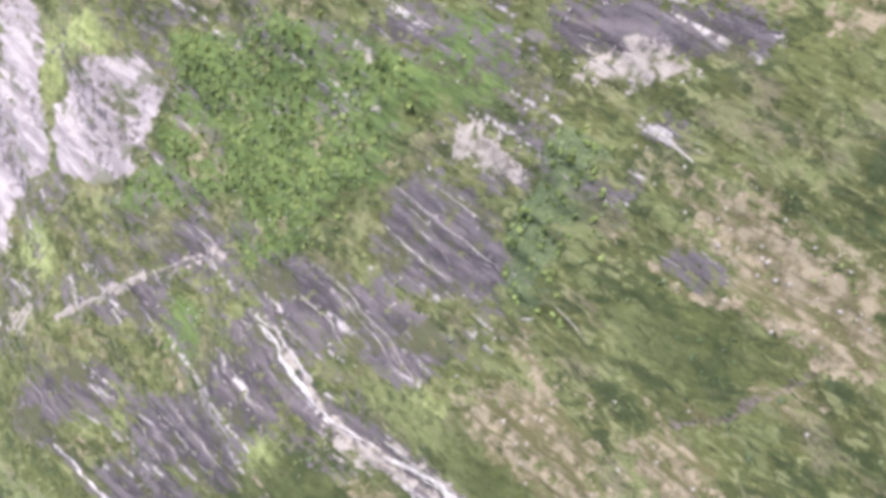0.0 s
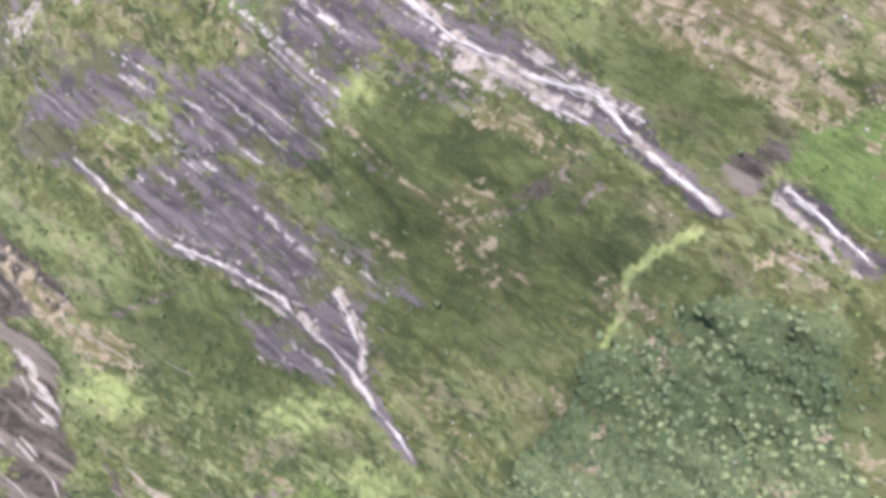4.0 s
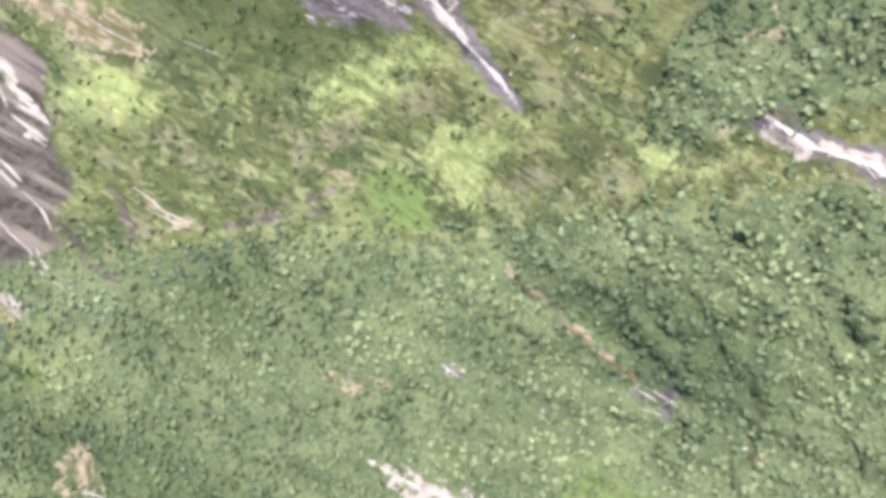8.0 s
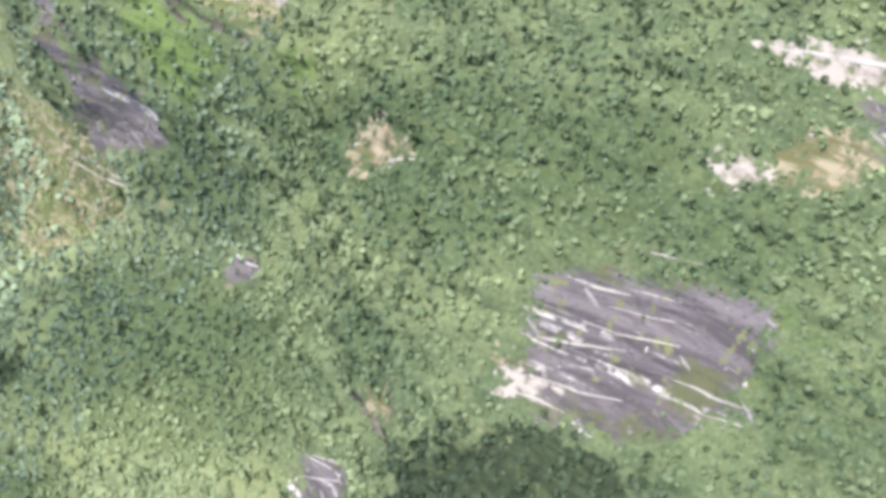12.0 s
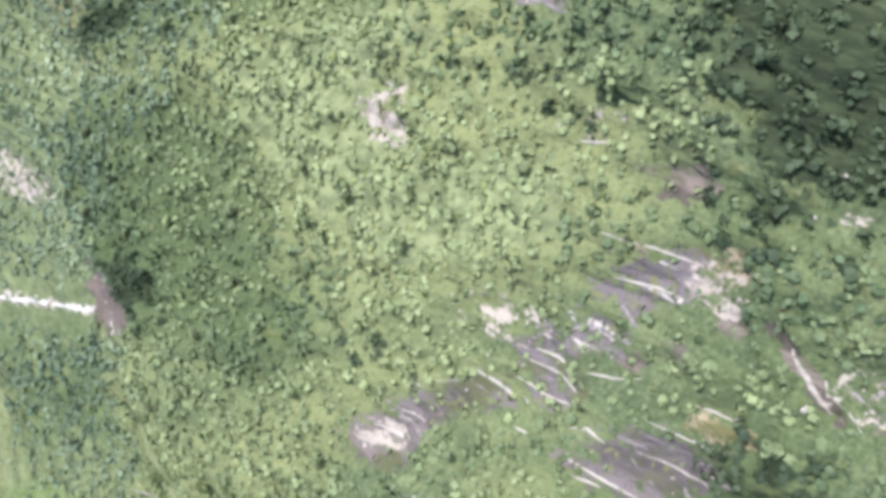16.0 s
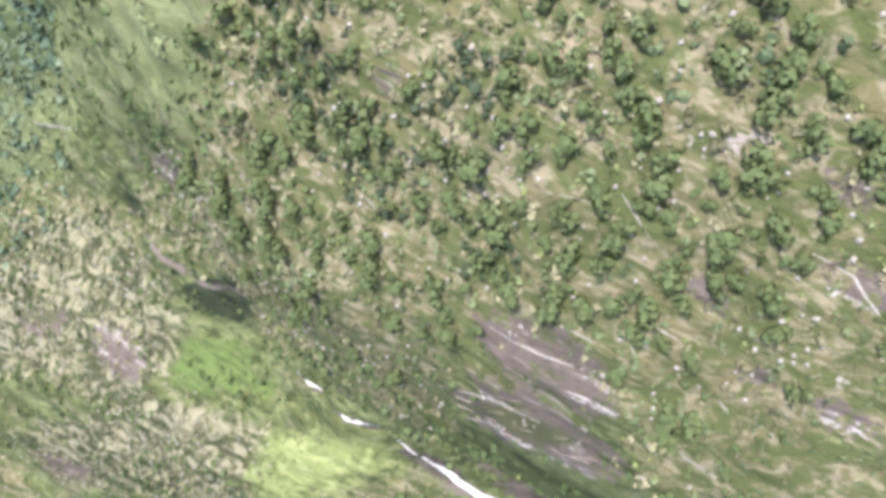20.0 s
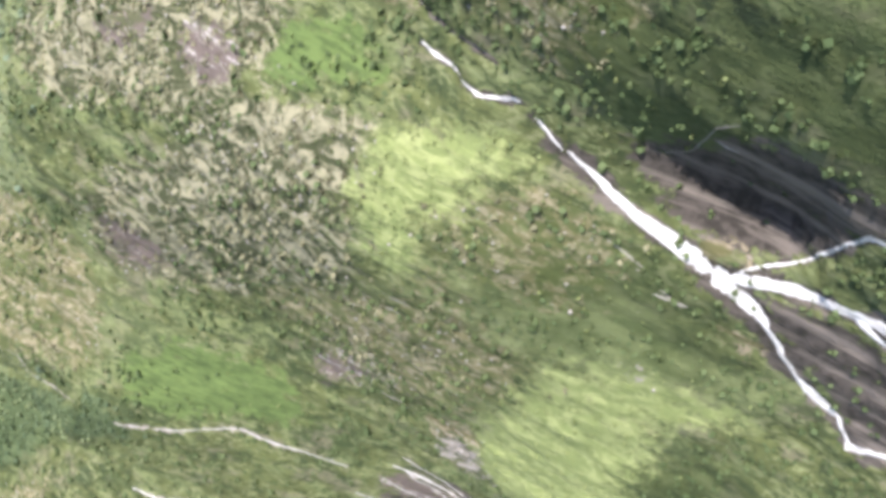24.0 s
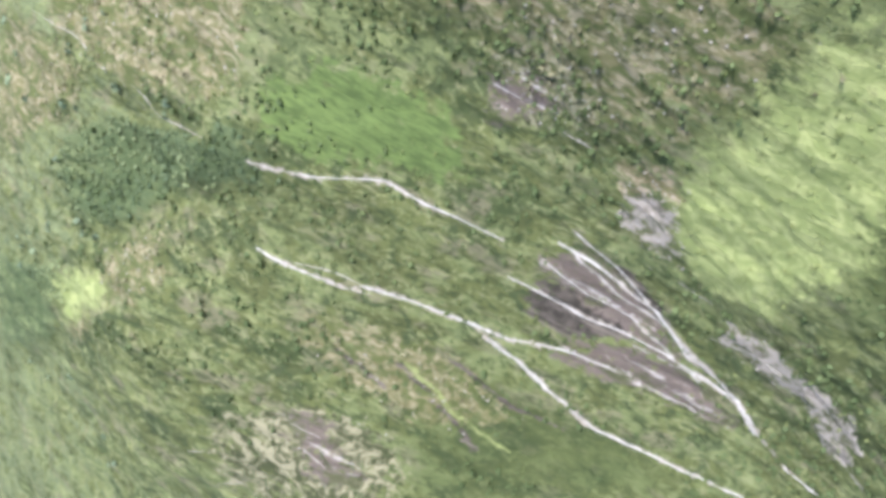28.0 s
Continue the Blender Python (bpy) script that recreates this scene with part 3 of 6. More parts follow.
region("lush", (366.9, -237), (355.5, -224.8), (366.4, -216.8), (374.8, -222.8), (378.7, -231.3))
region("lime", (349.6, -229.5), (335.9, -217.4), (331.5, -205.6), (335.5, -201.1), (350.8, -220.3))
region("lime", (311.6, -176.5), (300.6, -156.2), (311.3, -161.6), (316.6, -170.8))
streak("earth", 0.9, (366.6, -158.8), (366.8, -150.6), (370.1, -144.8))
region("rock", (371.1, -145.8), (367.5, -139), (360.3, -132), (368.1, -129.7), (374.7, -136.9), (375.1, -141.7))
ledge(0.8, (372.1, -144.9), (371.6, -138.9))
ledge(0.8, (370, -142.5), (368.3, -131.3))
ledge(0.7, (375.7, -140.3), (373.9, -135.8))
ledge(0.6, (368.3, -131.3), (369.3, -123.4))
region("earth", (393.2, -143.5), (389.5, -139.7), (391.9, -138.8))
region("earth", (420.5, -194.9), (411.9, -186.7), (415.5, -184.9), (422.6, -190.9))
region("earth", (368.3, -118.6), (361.9, -111.4), (365.9, -110.2), (370.5, -115.8))
region("rock", (394.7, -158.7), (386.3, -153.7), (386.2, -151.5), (394.8, -154.3))
region("rock", (401.5, -176.9), (390.6, -174.3), (392.5, -171.4), (400.6, -172.9))
region("pale", (432.5, -172.3), (428.5, -164), (422.1, -149.4), (413.9, -132.7), (419.1, -129.8), (429.4, -140.4), (432.3, -151.3), (432, -158.9))
ledge(1.6, (431.8, -170.6), (429.3, -158.5), (426.4, -147.5), (420.9, -133.7))
region("rock", (438.4, -150.8), (429.3, -146.3), (424.8, -131.5), (435, -129), (444.6, -133.5), (445.5, -143))
region("earth", (417.1, -133.9), (410.8, -122.6), (416.2, -121), (419.3, -127.9))
region("pale", (460.3, -162.3), (452.8, -159.5), (457, -153.3), (455.1, -149.6), (460.8, -150.4), (463, -156.4))
region("earth", (450, -153), (441.1, -151.1), (447.6, -142.9), (454.6, -142.6), (457.8, -147.8))
region("earth", (496.7, -225.6), (484.6, -211.8), (485, -202.2), (493.6, -213.9))
region("lime", (411.9, -120.7), (406.7, -115.5), (414.2, -113.7), (420.2, -117.4))
region("gold", (473.9, -261.8), (461.5, -247), (453.7, -244), (468, -232.2), (484.9, -235.8), (488.9, -251.7))
region("lush", (401.6, -140.7), (394.1, -136.6), (390.4, -129.4), (391.7, -114.3), (399.1, -116.7), (405.8, -126.3), (409.3, -131.8))
# seen from 596 m along
region("rock", (692.9, -171.1), (686.2, -168.4), (674.1, -161.7), (660.3, -155.4), (655.3, -151.5), (656.1, -144.4), (661.3, -143.7), (668.3, -152.8), (675.5, -154.9), (679.8, -157), (684.6, -155), (692.1, -163.3))
region("pale", (686.2, -168.4), (677.3, -162.2), (678.1, -158.9), (684.5, -161.6))
ledge(0.8, (680.9, -165.2), (680.7, -158.3))
ledge(0.8, (674.1, -161.7), (672.4, -154.7))
ledge(1, (654.6, -151.4), (656.9, -143.5))
ledge(0.6, (662.3, -156.6), (657.5, -150.8))
region("rock", (643.5, -149.3), (638.3, -146.9), (641.5, -141.5), (649.1, -135.5), (653.2, -135.8), (653.6, -144.6), (649.7, -146.8))
region("pale", (642.5, -149.7), (638.4, -145.9), (642, -142.3), (646.1, -147.1))
ledge(1, (648.2, -146.5), (647.3, -140.5), (649.1, -135.5))
ledge(1, (653, -145.9), (652.8, -139.1), (652.2, -135.3))
ledge(0.8, (645.2, -145.5), (644.4, -137.8))
region("rock", (636.9, -142.3), (628.1, -136.8), (628.6, -133.3), (636.8, -133.5), (640.7, -137.8))
ledge(0.6, (637.4, -141), (631.9, -137.3))
region("dark", (639.6, -133.9), (634.4, -129.1), (639.7, -128.3), (642.2, -132.3))
ledge(1, (643.7, -134.7), (642.8, -131.4), (640.3, -128.4))
region("rock", (661.5, -130.8), (654.8, -127.1), (649.3, -124.7), (647.9, -113.6), (654.3, -112.4), (661.1, -112.8), (664.8, -121), (663.7, -128.3))
region("dark", (657.3, -125.2), (652.1, -121.6), (649.8, -114.7), (655.9, -116.3), (659.6, -121.2))
ledge(0.8, (647.9, -124.4), (648.5, -118.1), (646.7, -112))
ledge(0.8, (655.1, -123.9), (655.9, -118.1), (655.1, -112.6))
ledge(0.8, (661.9, -129.4), (663, -122.1), (661.7, -113.5))
ledge(0.7, (656.5, -133.3), (654.7, -130.7), (655.8, -127.6))
ledge(0.6, (664.2, -127.2), (663.9, -123.4))
region("earth", (643, -122.6), (639.6, -117.2), (639.8, -112.3), (645.5, -112), (646, -116.2))
ledge(0.8, (640.7, -120.7), (640.8, -114.7))
region("dark", (638.4, -119), (635.5, -114.3), (639.6, -113.8))
region("earth", (617.7, -141.3), (614.7, -129.4), (620.5, -125.3), (622.2, -139.1))
region("pale", (615.2, -128), (612.7, -122.5), (616.5, -119.4), (621.1, -123.4))
ledge(0.7, (615.3, -141.8), (614.1, -135.5), (614.1, -127.8))
ledge(0.7, (623.2, -138.8), (621.2, -127))
region("dark", (623.2, -122.6), (620.5, -118.6), (623.5, -118.6), (625.1, -121.4))
region("dark", (630.7, -126.4), (626.9, -121.6), (633.4, -121.3), (634.1, -126.5))
region("pale", (638.7, -157.2), (635.3, -152.6), (639.2, -150.8), (641, -154.4))
region("rock", (629.4, -147.6), (625.9, -143.6), (631, -144.2))
region("rock", (670.5, -109.3), (668.4, -106.1), (669, -102.3), (661, -100.4), (657.1, -97.2), (663.7, -94.9), (669.9, -95.9), (675.5, -102.1), (673, -105.4))
streak("pale", 2.2, (670.5, -108.5), (669.7, -104.7), (671.2, -100.5))
streak("pale", 2, (670.5, -101.1), (664.2, -99.7), (657.9, -96.6))
streak("pale", 1.6, (670.8, -98.7), (666.2, -97.7), (660.7, -95.7))
ledge(0.9, (670.1, -108.1), (670, -102), (670.8, -98.7))
ledge(0.8, (668.3, -101.6), (667.1, -97.3))
region("rock", (674.9, -123.4), (672.2, -120), (675.5, -118.4))
ledge(0.6, (660.7, -138.8), (660.7, -135.1))
region("dark_shaded", (694.6, -260.7), (682.4, -238.6), (691.9, -233.3), (699.5, -246))
region("rock", (820.4, -524.2), (703.8, -278.1), (700.3, -245.6), (707.1, -241.5), (731.3, -272.9), (743.6, -308.8), (829.2, -518.6))
region("dark_shaded", (748.2, -202.2), (736.3, -187.7), (741.6, -187.3), (751.7, -199.2))
region("dark_shaded", (734, -180.5), (726.2, -171.3), (733.3, -173.3))
region("pale", (809.9, -650.7), (799.2, -616.2), (811.5, -589.4), (833.5, -609.9), (846.9, -645.7))
region("lush", (1018.1, -532.3), (949.8, -454.3), (906.7, -370.1), (923.7, -379.8), (1032, -501))
region("dark_shaded", (649.3, -113.9), (641.2, -109.2), (641.8, -103.2), (651.3, -100.6), (656.2, -108.4))
region("dark_shaded", (598.5, -125.9), (594.1, -119.1), (603.8, -116.2), (607.2, -118.7))
region("pale", (688, -149.4), (684, -144.3), (691.9, -143.1), (691.9, -146.8))
# seen from 663 m along
region("pale", (694.2, -137.6), (688.5, -134.5), (691, -133.3), (695.3, -136.9))
region("pale", (701.9, -127.5), (696.4, -125.5), (688.8, -116.5), (696.4, -121.3), (701.6, -124.8))
region("rock", (677, -123.8), (675.6, -120.5), (679.1, -119.6), (680.2, -121.8))
region("dark_shaded", (706, -126.9), (700.4, -116.5), (708.6, -115.3), (713.4, -123.4))
region("dark_shaded", (729.8, -179.9), (725, -171), (729, -170.9), (733.3, -178.8))
region("dark_shaded", (743.6, -198.7), (739.7, -188.4), (744.9, -189.8), (748.2, -198.7))
region("tan", (748.6, -208.4), (703.7, -146.5), (692.8, -114.5), (693, -96.8), (746.6, -80.9), (905.1, -246.2), (792.5, -207.1))
region("gold", (739.1, -218.3), (716.9, -199.5), (761.5, -202.7), (784.9, -206.9), (802.2, -246.7), (761, -232.5))
# seen from 698 m along
region("rock", (754.8, -165.2), (750.5, -157.3), (757, -155.6), (761.5, -161.2))
region("pale", (762.3, -149.2), (759.2, -142), (761.9, -137.9), (764.2, -143.7))
region("earth", (736, -140.2), (730.6, -137), (727.1, -132.2), (729.2, -127.5), (735.2, -134.6), (739.8, -138.5))
region("pale", (734.2, -120.6), (733.9, -116.2), (737.1, -115.1), (738, -118.5))
region("pale", (738.7, -111.3), (734.7, -106.8), (733.3, -103), (733.5, -99.8), (738.5, -105.8), (742.1, -109.4))
region("dark", (734.8, -95.2), (728.2, -90.6), (737.4, -87.8), (739.2, -93.4))
region("rock", (747.7, -93.5), (744.9, -89.7), (751.2, -83.1), (764.7, -79.3), (757.2, -84))
ledge(0.9, (749.4, -92.4), (750.6, -87.3), (756, -82.4))
region("rock", (805.2, -139.4), (794.7, -132.7), (792.7, -122), (795.7, -115.6), (809.4, -111), (814.6, -120.5), (810.3, -132.7), (807.7, -138.1))
region("rock", (831.5, -145.3), (816.1, -130.7), (818.8, -120.8), (819.7, -109.2), (837.4, -112.9), (839.3, -128), (849.1, -146.3), (841.4, -148.4))
region("earth", (827.4, -143), (812.3, -130.7), (816.6, -118.4), (825.5, -121.2), (825.5, -132.2))
ledge(0.7, (801.7, -135), (802.1, -125.2), (799.7, -116.3))
ledge(0.7, (831.5, -145.3), (825.6, -134.4), (825.6, -125.6))
ledge(0.6, (813.6, -125.8), (814.6, -120.5))
ledge(0.6, (846.8, -149), (836.2, -134.2))
ledge(0.6, (791.1, -122.1), (791, -116))
ledge(1.3, (805.8, -107.2), (813, -104.6), (814.6, -103.1))
ledge(0.8, (810.5, -100), (813.7, -93.1))
ledge(0.7, (786.1, -112.1), (790.1, -109.2))
ledge(0.7, (779.9, -110.3), (779.6, -104.3))
ledge(0.6, (791.1, -96.9), (792.7, -94.8))
ledge(0.6, (761.8, -129.8), (758.9, -121.6))
ledge(0.6, (754.2, -118.5), (763, -108.9))
ledge(0.6, (785.1, -162.6), (787.7, -157.4))
region("dark", (767.1, -107), (761.2, -101.2), (770.6, -100.6), (771.5, -105.4))
region("dark", (780.2, -97.6), (777.4, -92.5), (783.1, -91.8), (785, -95.8))
region("rock", (781, -83.8), (774.8, -80.3), (780.1, -75.5), (788.9, -77.7), (788.1, -82.3))
region("pale", (773.1, -85.7), (769.4, -81.2), (772.3, -79.3), (775.9, -83.5))
region("rock", (834.7, -263.8), (808.9, -221.2), (822.3, -228.8), (845.8, -268.4))
region("rock", (803, -197.1), (796.4, -192), (808.2, -189.3), (811.2, -193.8))
region("tan", (854.4, -290.4), (806.9, -220.9), (802.7, -202.2), (811.1, -183.5), (851.2, -226.8), (880.8, -267.5), (878.9, -290.2))
streak("dark", 2.2, (879.8, -298.7), (885.1, -280.3), (887.2, -265.6), (873.5, -241), (886.7, -231.3), (891, -217.3), (892.5, -203.7))
region("dark_shaded", (852.5, -306.2), (884.2, -282.8), (888.6, -260.5), (895.2, -241.3), (896.1, -256.1), (890, -279.6), (881.8, -301.4))
region("scrub", (924.8, -364.5), (887.3, -313.5), (898, -279.6), (915.8, -266.3), (946.2, -267.1), (967.9, -298.7), (981.5, -329.8))
region("scrub", (1006, -309.2), (937.4, -257.3), (926.5, -231.3), (952.3, -219), (1039.9, -289.7), (1064.4, -325.1))
region("rock", (942.3, -317.5), (933.3, -306.3), (942.1, -302.1), (950.8, -312.8))
region("rock", (934.2, -288.6), (925.7, -278.4), (943.1, -270.6), (948.9, -280.7))
region("lime", (930.6, -222.9), (910.9, -207.7), (933.5, -198.8), (946.1, -204.1), (963.5, -222.5))
region("lush", (926.4, -265), (903.7, -251.6), (912.1, -231.2), (927.6, -245.9))
ledge(1.2, (879.9, -395.7), (873, -355.1), (860.2, -327.3))
region("gold", (789.2, -237.6), (773.9, -212.5), (783.2, -201.5), (798.7, -206.6), (797.4, -193.6), (797.7, -225.4))
region("tan", (823.5, -185.8), (764.2, -135.3), (747.9, -111.1), (739.3, -87), (796.4, -70.1), (834.1, -105.2), (793.8, -113.5), (793.1, -132.7), (802.7, -140.6), (863.3, -160.2), (886.7, -188.5), (878.7, -209.9))
region("tan", (757.9, -201.5), (707.8, -102.3), (723.7, -96.2), (748.8, -129.5), (782.5, -184.6))
region("cool", (858.1, -155.2), (853, -126.4), (840.6, -111), (923.7, -180.1))
# seen from 821 m along
region("scrub", (972.1, -381.6), (931.1, -321.9), (917.6, -281.1), (958.9, -273.2), (974.6, -304.9), (990.8, -336.9))
region("scrub", (978.3, -274.6), (944.8, -241.9), (926.7, -226.3), (953.3, -220.6), (989.1, -231.7), (1013.5, -256.3), (1004.7, -271), (1003.3, -282.4))
region("scrub", (1038.9, -332.8), (1017.3, -301.3), (1034.3, -295.4), (1057.7, -316.5), (1067.2, -335))
region("rock", (948.7, -324.9), (939.8, -314.2), (951.1, -308.9), (958.5, -321.7))
region("rock", (931.7, -297.1), (923.5, -283.8), (937.6, -276.2), (948.9, -290.2))
region("rock", (1044.6, -329.5), (1033.3, -311.7), (1055.9, -321.8), (1063, -329.8))
region("lush", (916.8, -272), (907.1, -250.5), (912.4, -241.9), (929.8, -243.6), (934.1, -256.2))
region("lime", (951.3, -220.9), (936.4, -215.9), (962.6, -210.5), (977.2, -214.4), (976, -221.2))
region("lime", (927.9, -219), (910, -195.5), (919, -191.9), (931.9, -205.1), (940.5, -213.1))
region("cool", (867.7, -178.3), (853.7, -152), (844.9, -128.2), (870.7, -131.4), (879.2, -148.7), (897.6, -183.9), (891.2, -187.7))
region("cool", (842.7, -127.9), (833.3, -105.7), (889.1, -110.7), (872.9, -124.7), (866.2, -129.8))
region("dark_shaded", (840.7, -111.9), (836.1, -105.6), (866.4, -105.8), (858.8, -111.2))
region("dark_shaded", (861.3, -165.1), (846, -128.3), (855, -131.3), (866.3, -165.1))
region("dark_shaded", (870, -130.1), (874.7, -123.5), (884.9, -117.6), (880, -127.7))
region("dark", (898.9, -181.5), (875.9, -136.3), (880, -127.7), (878.7, -108.6), (889.1, -110.7), (887, -120.9), (913.9, -155.3), (918.5, -160.2), (914.4, -175.1))
region("dark", (927.8, -151.1), (922.3, -134.8), (927.7, -112.2), (956.2, -111.7), (969.8, -127.1), (953.7, -134.4), (936.4, -146))
ledge(0.7, (898.7, -177.3), (891.3, -166.4), (876.5, -144))
ledge(0.7, (885.2, -155.4), (885.3, -150.8))
region("earth", (917.6, -164.2), (915.1, -159), (921.1, -157), (923.6, -161.2))
region("earth", (938.8, -158.6), (945.1, -150.7), (953.8, -149.8), (951.4, -154.9))
ledge(0.8, (930.2, -178.1), (934.7, -171.3))
ledge(0.8, (942.3, -170), (941.2, -163.8))
ledge(0.7, (990.1, -224.2), (991, -219.5))
region("pale", (974.8, -177), (967.6, -172.1), (982.3, -174.1))
region("lime", (1008.2, -200.8), (976.6, -181.6), (973.9, -170.7), (973.8, -154.6), (984.8, -154.6), (1002.6, -177.7), (1019.7, -197.6))
region("gold", (975, -211.8), (967.1, -194.9), (944.2, -179.5), (959.8, -161.4), (969.3, -155.4), (984.6, -192.8), (990.3, -210.2))
region("lush", (1117, -320.6), (1084.7, -309.7), (1091.8, -295.3), (1123.1, -296.7), (1130.8, -308))
region("tan", (971.9, -210.9), (970.3, -203.6), (990.3, -210.2), (1000.1, -218.5))
region("tan", (944.8, -210.5), (919.6, -185), (930.9, -174.1), (962.1, -184.3), (961.7, -199.1))
cascade(1.2, 1.6, (899, -227), (901.5, -217.1), (904.9, -206.6), (900.7, -197.9))
cascade(1.2, 1.5, (903.8, -195.7), (906.3, -193.1), (909.8, -190.2))
cascade(1.4, 7, (909.4, -189.4), (914.7, -183.2), (920.5, -174.5), (926.2, -161.8))
cascade(7, 3.5, (926.2, -161.8), (933.6, -150.2), (950.9, -144.2), (957.6, -135.8))
cascade(3, 2.4, (957.6, -135.8), (966.3, -131.4), (956.2, -111.7))
cascade(5, 3, (925.6, -158.6), (920.6, -147.8), (917.3, -133.6), (913.4, -112.4))
cascade(1.6, 1.4, (924.7, -157.5), (916.7, -153.3), (906.2, -143.7), (890.2, -124.5), (889.1, -110.7))
cascade(2.5, 1.5, (917.3, -133.6), (920.6, -123), (922.5, -112.3))
# seen from 901 m along
region("lime", (1064.1, -228.5), (1044.1, -217.1), (1007.4, -197.8), (992, -181.4), (996.2, -171.3), (1019.4, -172.7), (1048.5, -181.4), (1093.3, -206.9), (1096.3, -227.1), (1083.1, -231.2))
region("pale", (1086.8, -246.7), (1063.4, -230.7), (1076.2, -229.7), (1096.8, -236.3), (1098, -243.3))
ledge(0.8, (939.7, -168.8), (942.6, -164.8))
region("pale", (973.3, -176.7), (970.2, -171.5), (975.2, -172.9), (976.4, -176.1))
ledge(0.8, (999.6, -229.4), (997.7, -223.9))
ledge(0.6, (1074.7, -384.6), (1073.9, -363.2))
region("scrub", (1019.7, -323.2), (993.2, -302.5), (971.4, -262.9), (963.1, -247.7), (952.7, -224), (977, -229.2), (1002.1, -248.2), (1032, -289.5), (1054.2, -319.3), (1057.3, -334.4))
region("rock", (1037.3, -328.5), (1026, -315.4), (1039.4, -311.3), (1056.6, -318.9), (1057.1, -328.4))
region("lush", (952, -223.2), (944.9, -216.4), (959.6, -209.8), (974, -213.9), (976.6, -221.6))
region("cool", (943.3, -190.2), (932.2, -183), (942.5, -180.6), (950.8, -186.3))
region("cool", (960.8, -180), (956.5, -173.8), (966.1, -173.1), (970, -179))
region("tan", (958.1, -210.1), (955.2, -206.5), (969.4, -207.8), (970.4, -211.2))
region("cool", (948.1, -198.1), (932.2, -183), (931.5, -160.9), (967.2, -157.6), (990, -181), (976.1, -191.1), (969.9, -198.6))
region("tan", (1058, -278.4), (986.7, -209.6), (993.5, -193), (1040.7, -223.6), (1065.6, -264.3))
region("tan", (1035, -291), (998.7, -237.7), (997.6, -217.1), (1046.2, -275.5))
region("tan", (1110.4, -450.1), (1052.9, -365.4), (1076, -337.5), (1125.5, -330.7), (1152, -375.5), (1154.7, -421.3))
# seen from 963 m along
region("cool", (1197.8, -268.9), (1198.5, -245.2), (1191.3, -225.8), (1211.6, -215.8), (1271.9, -247.6))
region("scrub", (1051.9, -272), (1039, -249.8), (1048.7, -246), (1066.2, -262.6), (1075.1, -275.1))
region("scrub", (1020.5, -234.8), (1009.7, -220.5), (1016.2, -217.5), (1027.4, -231.2))
region("scrub", (1266, -281.4), (1238, -268.7), (1263.6, -249), (1286.4, -255.6), (1324, -282.4))
region("gold", (1103.9, -365.8), (1076.3, -327), (1093.4, -319.2), (1114.4, -336.6))
region("tan", (1200.7, -288.3), (1192.2, -270.3), (1210.3, -251.6), (1231.8, -257.9), (1223.4, -277.7))
ledge(0.8, (1159.5, -439), (1153.1, -411.6), (1155.5, -384))
ledge(0.8, (1153.2, -374), (1156.7, -356.5), (1146.6, -329.1))
region("forest", (1204, -393.3), (1178.3, -383.2), (1144.8, -323.4), (1131.1, -322.9), (1133.1, -311), (1150.1, -308.5), (1161.5, -320.7), (1188.7, -350.4), (1220.1, -352.2), (1230, -369.6), (1225.7, -389.1))
region("cool", (1204, -393.3), (1178.3, -383.2), (1144.8, -323.4), (1131.1, -322.9), (1133.1, -311), (1150.1, -308.5), (1161.5, -320.7), (1188.7, -350.4), (1220.1, -352.2), (1230, -369.6), (1225.7, -389.1))
region("forest", (1344.2, -467.5), (1270.6, -372.1), (1332.9, -386.4), (1455.6, -493.5))
region("cool", (1344.2, -467.5), (1270.6, -372.1), (1332.9, -386.4), (1455.6, -493.5))
region("lush", (1113.6, -322.2), (1088.1, -308.6), (1081.6, -291.5), (1096.8, -279.6), (1115.6, -283.6), (1114.8, -298.5), (1114.5, -309.4))
region("lime", (1287.6, -382.3), (1244.6, -346.1), (1250.7, -329), (1304.1, -370.1))
region("rock", (1060, -277.8), (1046.8, -254.1), (1061.8, -262.2), (1074, -276.3))
region("dark", (1076.3, -278.7), (1073.9, -273.9), (1084.1, -277.1))
ledge(0.7, (1067.2, -261.3), (1066.8, -250.2))
region("earth", (1072.1, -246.5), (1054.8, -227), (1070, -228), (1080.9, -243.9))
region("pale", (1078.5, -243.5), (1073.6, -229.7), (1092.6, -231.4), (1096.9, -241.2))
region("lime", (1057.1, -227.5), (1044.7, -211.6), (1042.8, -195.6), (1051, -191.6), (1080.9, -212.5), (1090.8, -229.2))
region("gold", (1056.3, -229), (1028.6, -198.1), (1043.8, -185.9), (1085.3, -197.6), (1106.4, -225.5))
region("dark", (1153.4, -264.6), (1124.4, -259.4), (1108.2, -247.6), (1123.4, -236.7), (1142.4, -242.6), (1160, -255.3))
region("rock", (1168.1, -258.5), (1149.6, -245.7), (1147.4, -226.6), (1161.6, -216.3), (1166.6, -230.6), (1169.3, -242.3), (1171.4, -253.4))
region("rock", (1124.1, -265.9), (1108.8, -253.1), (1126.7, -239.7), (1146.1, -225.7), (1143.5, -233.6), (1141.2, -249.1), (1132.4, -261))
stream(1.5, 1.5, (1182.8, -306.5), (1183.3, -297.9), (1181.5, -289.7), (1179.6, -285.2))
ledge(0.9, (1180.8, -298.8), (1176.4, -291.4), (1177.1, -287.2))
stream(1.3, 1.3, (1177.1, -287.2), (1174.4, -280.1), (1172.8, -269.2), (1172.6, -263.5), (1165.8, -254.5), (1162.3, -241.3))
